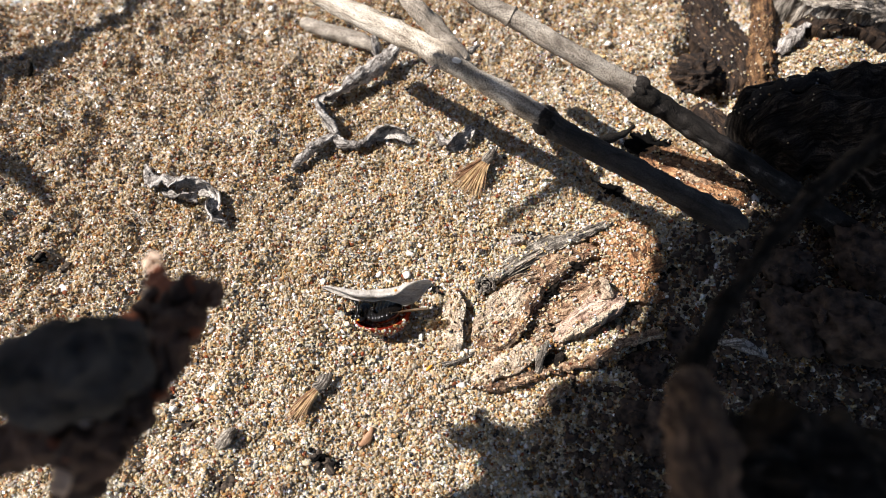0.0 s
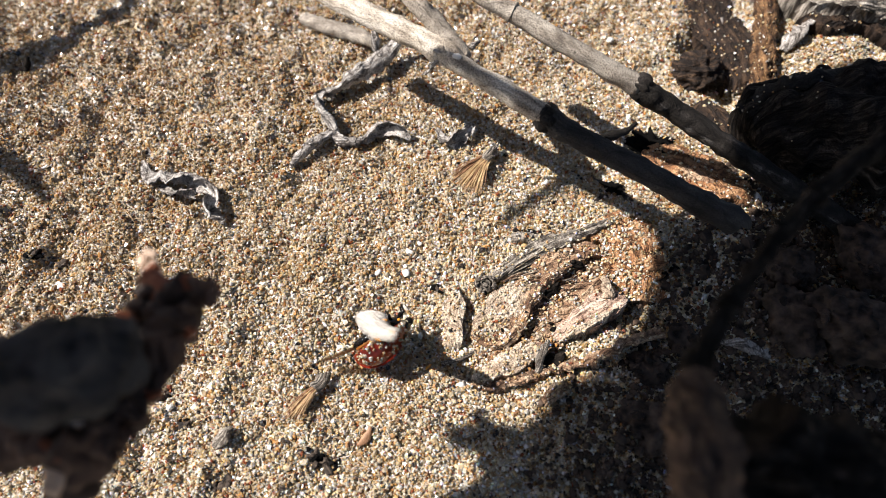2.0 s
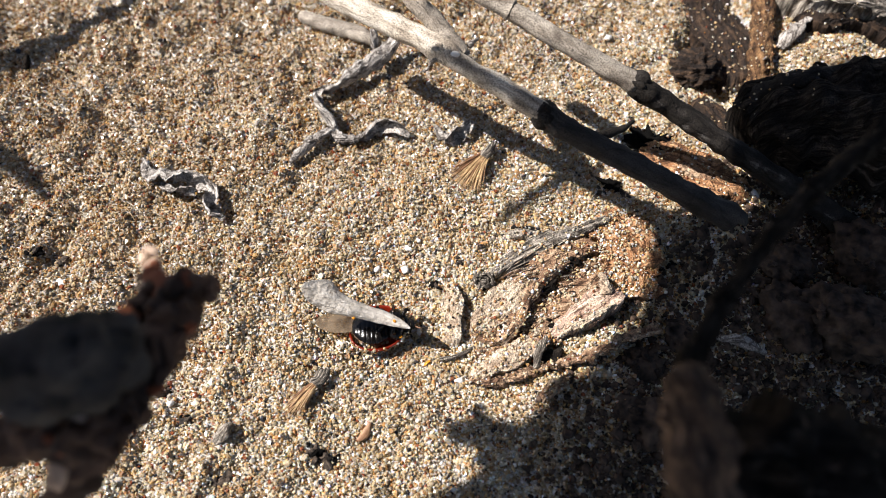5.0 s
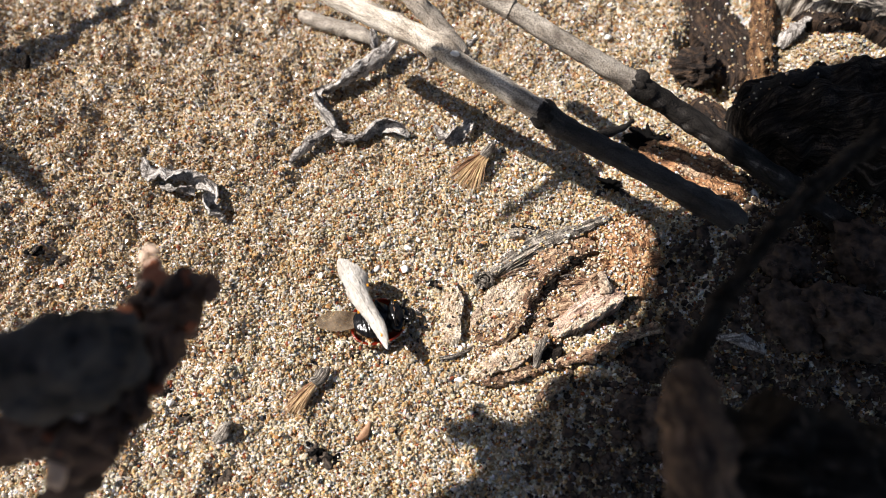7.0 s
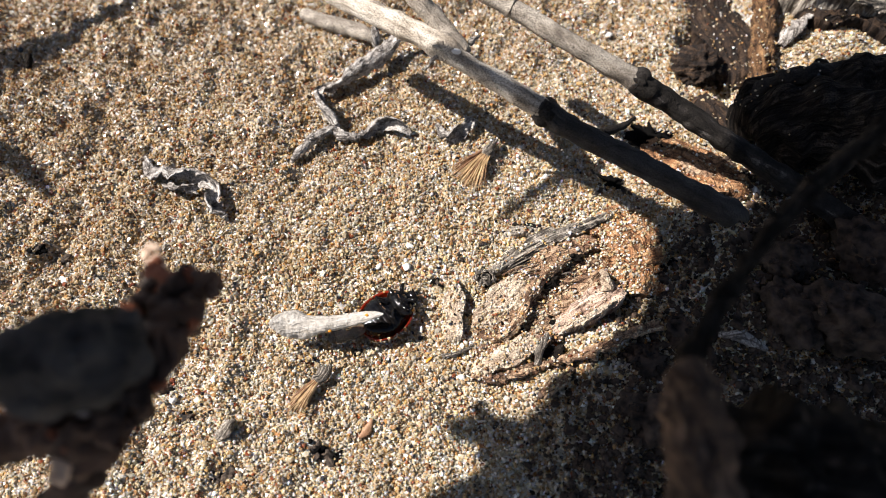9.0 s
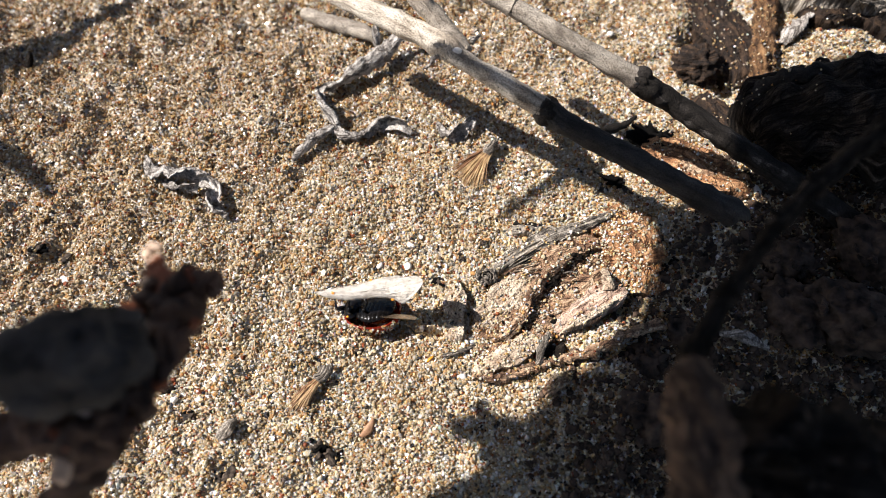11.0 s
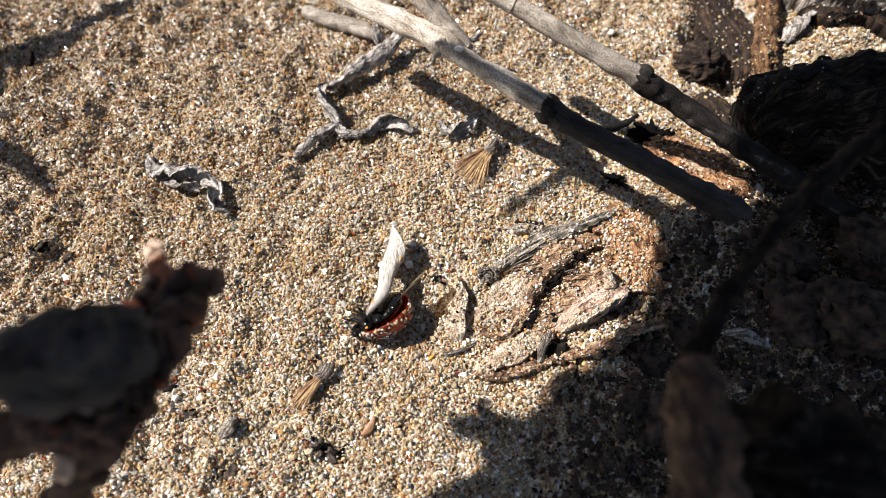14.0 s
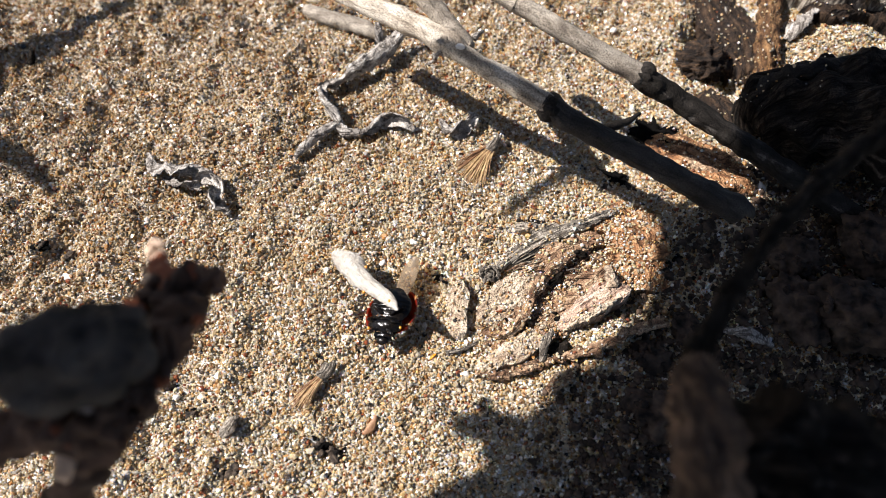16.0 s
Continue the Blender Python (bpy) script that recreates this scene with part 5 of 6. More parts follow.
# ---- the ladybird
def elytron(parent, s):
    """One wing case, hinged at its front inner corner."""
    a, b, h = 3.35, 2.75, 2.45
    hinge = (2.5, 0.25 * s, 0.5)
    nu, nv = 20, 12
    verts, faces = [], []
    for shell in (1.0, 0.93):
        for i in range(nu + 1):
            for j in range(nv + 1):
                th = math.pi * i / nu  # front to tail
                ph = (math.pi / 2) * j / nv  # rim to midline
                r = math.sin(th) ** 0.85
                x = a * math.cos(th) * shell - 0.35
                y = s * (b * r * math.cos(ph) * shell + 0.02)
                z = h * r * math.sin(ph) * shell * (1.0 - 0.12 * math.cos(th))
                flare = 0.12 * r * (1 - math.sin(ph)) ** 6
                verts.append((x - hinge[0], y + s * flare - hinge[1], z - hinge[2]))
    w = nv + 1
    off = (nu + 1) * w
    for i in range(nu):
        for j in range(nv):
            f = (i * w + j, i * w + j + 1, (i + 1) * w + j + 1, (i + 1) * w + j)
            faces.append(f if s > 0 else f[::-1])
            g = tuple(k + off for k in f)
            faces.append(g[::-1] if s > 0 else g)
    for i in range(nu):
        for j in (0, nv):
            f = (i * w + j, (i + 1) * w + j, (i + 1) * w + j + off, i * w + j + off)
            faces.append(f if (s > 0) == (j == 0) else f[::-1])
    ob = mesh_object("wing_case", verts, faces, ELYTRON, parent, "glossy red wing case")
    ob.location = [v * MM for v in hinge]
    return ob, hinge


def wing(parent, s):
    """One hind wing: a thin veined brown membrane, root at its own origin, reaching back along -x."""
    n, k = 26, 8
    verts, faces = [], []
    for lift in (0.012, -0.012):
        for i in range(n + 1):
            u = i / n
            half = 1.25 * math.sin(math.pi * min(1.0, u ** 1.5 * 0.93 + 0.05)) ** 0.6 + 0.12
            for j in range(k + 1):
                v = -1 + 2 * j / k
                verts.append((-6.6 * u, s * (0.5 * u + v * half), lift + 0.12 * math.sin(3 * v) * u + 0.25 * u * u + 0.04 * math.sin(9 * u + 4 * v)))
    w, off = k + 1, (n + 1) * (k + 1)
    for i in range(n):
        for j in range(k):
            f = (i * w + j, (i + 1) * w + j, (i + 1) * w + j + 1, i * w + j + 1)
            faces += [f, tuple(q + off for q in f[::-1])]
    ob = mesh_object("hind_wing", verts, faces, WING, parent, "translucent brown hind wing")
    for v0, v1 in ((-0.95, -0.8), (-0.5, -0.35), (0.0, 0.25)):
        loft("vein", [((0, s * v0 * 0.2, 0.03), 0.07), ((-3.2, s * (0.25 + v0), 0.1), 0.05), ((-5.8, s * (0.45 + v1 * 0.8), 0.3), 0.025)], BROWN_BRISTLE, ob, "", 14, 5, 0, 1)
    return ob


def build_beetle():
    b = thing("ladybird", "red ladybird beetle on its back on sand, turning a leaf", "beetle")
    # abdomen with ring-like segments, belly towards -z
    n, k = 72, 24
    verts, faces = [], []
    for i in range(n + 1):
        u = i / n
        r = math.sin(math.pi * (0.03 + 0.94 * u)) ** 0.55
        seg = 1 - 0.05 * (1 - abs(math.sin(u * math.pi * 9))) ** 3
        for j in range(k):
            a = 2 * math.pi * j / k
            verts.append((1.6 - 4.85 * u, 2.62 * r * seg * math.cos(a) * (1 - 0.1 * u), (0.9 if math.sin(a) > 0 else 0.8) * r * seg * math.sin(a) - 0.05))
    for i in range(n):
        for j in range(k):
            faces.append((i * k + j, (i + 1) * k + j, (i + 1) * k + (j + 1) % k, i * k + (j + 1) % k))
    faces += [tuple(range(k)), tuple(range(n * k, n * k + k))[::-1]]
    mesh_object("abdomen", verts, faces, BLACK_SHELL, b, "black glossy ringed abdomen")
    blob("abdomen_top", (-0.9, 0, 0.32), (2.2, 2.15, 0.75), AMBER, b, "orange-brown upper side of the abdomen", 0.03, 0.8)
    blob("thorax", (1.7, 0, -0.15), (1.15, 2.0, 1.05), BLACK_SHELL, b, "", 0.05, 0.8)
    p = blob("pronotum", (2.75, 0, 0.3), (0.75, 1.45, 0.7), BLACK_SHELL, b, "black pronotum with pale corners", 0.03, 0.8)
    for s in (1, -1):
        blob("pale_corner", (2.95, 1.05 * s, 0.25), (0.30, 0.22, 0.36), BEETLE_MARK, p, "", 0.05, 0.8, 0, 0, 2)
    h = blob("head", (3.5, 0, 0.05), (0.55, 0.75, 0.5), BLACK_SHELL, b, "", 0.04, 0.8)
    for s in (1, -1):
        blob("eye", (3.62, 0.55 * s, 0.1), (0.22, 0.2, 0.24), BLACK_SHELL, h, "", 0.02, 1, 0, 0, 2)
        loft("antenna", [((3.9, 0.3 * s, 0), 0.06), ((4.3, 0.6 * s, -0.1), 0.05), ((4.6, 0.75 * s, -0.1), 0.1)], BROWN_BRISTLE, h, "", 8, 6, 0, 1)
    for i, (x, fx, out, up) in enumerate(((2.5, 1.0, 1.5, 1.9), (1.5, 0.1, 2.0, 2.0), (0.5, -1.0, 1.9, 1.6))):
        for s in (1, -1):
            leg = loft("leg", [((x, 0.5 * s, -0.6), 0.24), ((x + fx * 0.4, 1.1 * s, -0.98), 0.26), ((x + fx * 0.8, out * 0.95 * s, -1.05 - 0.1 * i), 0.17)], BLACK_SHELL, b, "", 10, 8, 0.05, 1)
            loft("shin", [((x + fx * 0.8, out * 0.95 * s, -1.05 - 0.1 * i), 0.14), ((x + fx * 0.9, out * 0.6 * s, -up * 0.85), 0.12), ((x + fx * 0.95, out * 0.25 * s, -up - 0.1), 0.08)], BLACK_SHELL, leg, "", 10, 6, 0.05, 1)
            loft("foot", [((x + fx * 0.95, out * 0.25 * s, -up - 0.1), 0.07), ((x + fx * 1.1, out * 0.1 * s, -up - 0.45), 0.05)], BROWN_BRISTLE, leg, "", 6, 6, 0.05, 1)
    for px, py in ((2.3, 2.2), (1.9, -2.2)):
        blob("orange_drop", (px, py * 0.85, -0.35), (0.2, 0.18, 0.16), ORANGE_SPOT, b, "drop of orange fluid", 0.1, 1.2, 0, 0, 2)
    left, hl = elytron(b, 1)
    right, hr = elytron(b, -1)
    rng = np.random.default_rng(12)
    for case, hinge, s in ((left, hl, 1), (right, hr, -1)):
        pts = []
        for _ in range(110):
            th, ph = rng.uniform(0.35, 2.8), rng.uniform(0.02, 1.15) ** 1.3
            r = math.sin(th) ** 0.85
            pts.append((3.4 * math.cos(th) - 0.35 - hinge[0], s * 2.82 * r * math.cos(ph) - hinge[1], 2.5 * r * math.sin(ph) - hinge[2]))
        g = grain_cloud("clinging_sand", pts, rng.uniform(0.12, 0.24, len(pts)), GRAINS, "pale sand grains stuck to the wing case", 14)
        del g["category"]
        del g["kind"]
        g.parent = case
    wings = [wing(b, 1), wing(b, -1)]
    for ob in (b,):
        ob.scale = (0.93, 0.93, 0.93)
    return b, (left, hl), (right, hr), wings


def build_leaf():
    """A felted dry leaf: an open cup at one end, pinched behind it, then rolled nearly into a tube that runs out to a point; it reaches along x."""
    n, k, length = 96, 26, 11.7
    lf = thing("dry_leaf", "small pale grey felted dry leaf, curled into a cup", "dry leaf")
    #        along, half width, half angle of the roll, flatness, turn about its length
    plan = curve_points([(0.00, 0.08, 0.6, 0.8, 0.25), (0.03, 0.46, 0.8, 0.85, 0.12), (0.08, 0.84, 1.0, 0.9, 0.08), (0.14, 1.13, 1.2, 0.95, 0.03), (0.21, 1.32, 1.38, 1.0, -0.05), (0.27, 1.36, 1.5, 0.95, -0.2),
                         (0.33, 1.18, 1.65, 0.9, -0.4), (0.40, 0.92, 1.95, 0.8, -0.55), (0.50, 0.76, 2.25, 0.75, -0.55), (0.62, 0.70, 2.3, 0.72, -0.45), (0.75, 0.56, 2.2, 0.7, -0.35),
                         (0.87, 0.38, 2.0, 0.68, -0.2), (0.95, 0.20, 1.6, 0.7, -0.1), (1.00, 0.05, 1.0, 0.8, 0.0)], n + 1)
    verts, faces, uvs = [], [], []
    for lift in (0.0, 0.13):
        for i, (u, half, curl, flat, turn) in enumerate(plan):
            bend = 0.55 * math.sin(u * 3.6 - 0.2) + 0.14 * math.sin(11 * u)
            sway = 0.35 * math.sin(4.2 * u)
            r = half / math.sin(min(curl, math.pi / 2))
            for j in range(k + 1):
                v = -1 + 2 * j / k
                rim = 1 + 0.10 * noise.noise(Vector((u * 14, 3.0 * (1 if v > 0 else -1), 2.0)))
                a = v * curl * rim
                crinkle = 0.25 * noise.noise(Vector((u * 6, v * 1.3, 4.2))) + 0.15 * noise.noise(Vector((u * 15, v * 2.6, 7.7))) + 0.055 * noise.noise(Vector((u * 42, v * 6, 1.2)))
                roll_out = 0.16 * max(0.0, abs(v) - 0.75) / 0.25 * max(0.0, 1 - u / 0.3)  # the cup's rim turns outward
                rr = r * (1 + crinkle * 0.6 + roll_out) + lift * (1 if half > 0.3 else half / 0.3)
                y, z = rr * math.sin(a), (r - rr * math.cos(a)) * flat
                c, q = math.cos(turn), math.sin(turn)
                verts.append((-length / 2 + length * u, y * c - (z - 0.5) * q + sway, y * q + (z - 0.5) * c + bend))
                uvs.append((length * u * 0.1, v * half * curl * 0.1))
    w, off = k + 1, (n + 1) * (k + 1)
    for i in range(n):
        for j in range(k):
            f = (i * w + j, (i + 1) * w + j, (i + 1) * w + j + 1, i * w + j + 1)
            faces += [f, tuple(q + off for q in f[::-1])]
        for j in (0, k):
            f = (i * w + j, i * w + j + off, (i + 1) * w + j + off, (i + 1) * w + j)
            faces.append(f if j == 0 else f[::-1])
    for i in (0, n):
        for j in range(k):
            f = (i * w + j, i * w + j + 1, i * w + j + 1 + off, i * w + j + off)
            faces.append(f if i == 0 else f[::-1])
    mesh_object("blade", verts, faces, LEAF, lf, "", uvs)
    rib = []
    for i in range(6, n - 6, 6):
        p = Vector(verts[off + i * w + k // 2])
        rib.append(((p.x, p.y, p.z + 0.02), 0.065 - 0.0004 * i))
    loft("midrib", rib, LEAF, lf, "", 60, 6, 0.1, 1)
    for i, j in ((44, 3), (60, k - 4), (80, k // 2)):
        blob("orange_drop", verts[off + i * w + j], (0.2, 0.16, 0.14), ORANGE_SPOT, lf, "smear of orange fluid", 0.3, 2.0, 0, 0, 2, i)
    return lf


ladybird, left_case, right_case, hind_wings = build_beetle()
leaf = build_leaf()


# ---- what moves
def motions():
    walk(ladybird, [
        (0.000, pose(-0.00735, -0.00719, 0.00090, -152.0, 20.1, -178.0)),
        (0.500, pose(-0.00734, -0.00721, 0.00090, -152.1, 20.2, -178.1)),
        (1.000, pose(-0.00723, -0.00741, 0.00090, -152.9, 21.4, 179.6)),
        (1.400, pose(-0.00698, -0.00708, 0.00090, -152.8, 21.3, 179.8)),
        (1.433, pose(-0.00728, -0.00732, 0.00330, -110.7, 14.3, -125.3)),
        (1.467, pose(-0.00795, -0.00638, 0.00330, -61.9, 5.1, -142.3)),
        (1.500, pose(-0.00794, -0.00639, 0.00330, -59.9, 5.3, -141.9)),
        (1.533, pose(-0.00801, -0.00649, 0.00340, -55.5, 8.9, -143.9)),
        (1.567, pose(-0.00953, -0.00709, 0.00370, -17.0, 25.7, -79.3)),
        (1.600, pose(-0.01106, -0.00768, 0.00400, 15.0, -0.2, -19.3)),
        (1.650, pose(-0.00925, -0.00956, 0.00350, 51.6, 7.5, 5.6)),
        (1.700, pose(-0.00745, -0.01144, 0.00300, 88.0, -1.3, 30.0)),
        (1.800, pose(-0.00812, -0.01163, 0.00280, 88.0, -0.5, 30.0)),
        (1.900, pose(-0.00762, -0.01166, 0.00270, 92.0, 0.3, 28.0)),
        (2.000, pose(-0.00661, -0.01117, 0.00300, 102.0, 1.4, 28.3)),
        (2.100, pose(-0.00708, -0.01052, 0.00160, 165.0, -1.2, 0.4)),
        (2.500, pose(-0.00642, -0.01014, 0.00090, 170.0, 0.6, 8.5)),
        (3.000, pose(-0.00668, -0.01029, 0.00090, 170.0, 0.0, 5.2)),
        (3.500, pose(-0.00675, -0.00952, 0.00090, 170.0, 0.5, 7.9)),
        (4.000, pose(-0.00699, -0.01006, 0.00090, 170.1, -1.1, -1.1)),
        (4.200, pose(-0.00671, -0.00992, 0.00090, 170.1, -1.6, -3.9)),
        (4.800, pose(-0.00673, -0.00978, 0.00090, 170.0, -0.6, 1.5)),
        (5.500, pose(-0.00665, -0.00940, 0.00090, 170.0, 0.6, 8.3)),
        (6.300, pose(-0.00654, -0.00894, 0.00090, 172.1, 1.2, 13.9)),
        (6.500, pose(-0.00653, -0.00923, 0.00090, 172.0, 0.7, 10.0)),
        (7.000, pose(-0.00664, -0.00903, 0.00090, 172.0, 0.8, 11.0)),
        (7.500, pose(-0.00658, -0.00892, 0.00090, 172.5, 2.8, 25.7)),
        (8.000, pose(-0.00648, -0.00866, 0.00090, 172.3, 2.1, 20.3)),
        (8.500, pose(-0.00621, -0.00852, 0.00090, 172.5, 2.7, 29.6)),
        (9.000, pose(-0.00619, -0.00844, 0.00090, 172.3, 2.3, 36.9)),
        (9.200, pose(-0.00616, -0.00845, 0.00090, 172.3, 2.2, 35.7)),
        (9.600, pose(-0.00654, -0.00828, 0.00090, 172.5, 9.4, 71.2)),
        (10.100, pose(-0.00743, -0.00824, 0.00090, -178.8, 15.0, 114.5)),
        (10.600, pose(-0.00816, -0.00816, 0.00090, -166.8, 9.2, 155.6)),
        (11.300, pose(-0.00843, -0.00791, 0.00090, -151.6, 19.5, 178.3)),
        (11.500, pose(-0.00838, -0.00771, 0.00090, -152.4, 20.6, 176.1)),
        (12.000, pose(-0.00839, -0.00787, 0.00090, -151.1, 18.8, 179.7)),
        (12.500, pose(-0.00793, -0.00834, 0.00090, -150.2, 17.1, -177.2)),
        (13.000, pose(-0.00832, -0.00794, 0.00090, -151.8, 19.8, 177.7)),
        (13.100, pose(-0.00830, -0.00803, 0.00090, -151.4, 19.2, 179.0)),
        (13.200, pose(-0.00889, -0.00838, 0.00300, -145.3, 4.7, -176.8)),
        (13.233, pose(-0.00941, -0.00786, 0.00350, -110.6, 42.9, -157.1)),
        (13.267, pose(-0.00993, -0.00735, 0.00400, -36.6, 51.1, -94.8)),
        (13.300, pose(-0.01045, -0.00684, 0.00450, 9.1, 17.9, -62.4)),
        (13.333, pose(-0.00976, -0.00746, 0.00400, -35.3, 49.9, -93.5)),
        (13.367, pose(-0.00908, -0.00807, 0.00350, -107.0, 43.5, -153.5)),
        (13.400, pose(-0.00839, -0.00869, 0.00300, -142.6, 7.3, -174.5)),
        (13.500, pose(-0.00718, -0.00896, 0.00170, -134.7, 17.9, -144.9)),
        (13.800, pose(-0.00727, -0.00921, 0.00170, -133.5, 13.4, -140.4)),
        (14.000, pose(-0.00729, -0.00917, 0.00170, -134.1, 15.9, -142.9)),
        (14.500, pose(-0.00726, -0.00948, 0.00170, -133.7, 14.4, -141.4)),
        (15.000, pose(-0.00724, -0.00938, 0.00170, -134.3, 16.8, -143.8)),
        (15.400, pose(-0.00711, -0.00917, 0.00170, -135.3, 19.8, -146.9)),
        (15.500, pose(-0.00719, -0.00940, 0.00170, -134.5, 17.4, -144.4)),
        (15.700, pose(-0.00665, -0.00874, 0.00170, -154.2, -3.5, -132.8)),
        (15.900, pose(-0.00686, -0.00898, 0.00160, -163.2, -6.6, -99.1)),
        (16.000, pose(-0.00630, -0.00928, 0.00160, -165.8, -4.8, -101.6)),
    ])
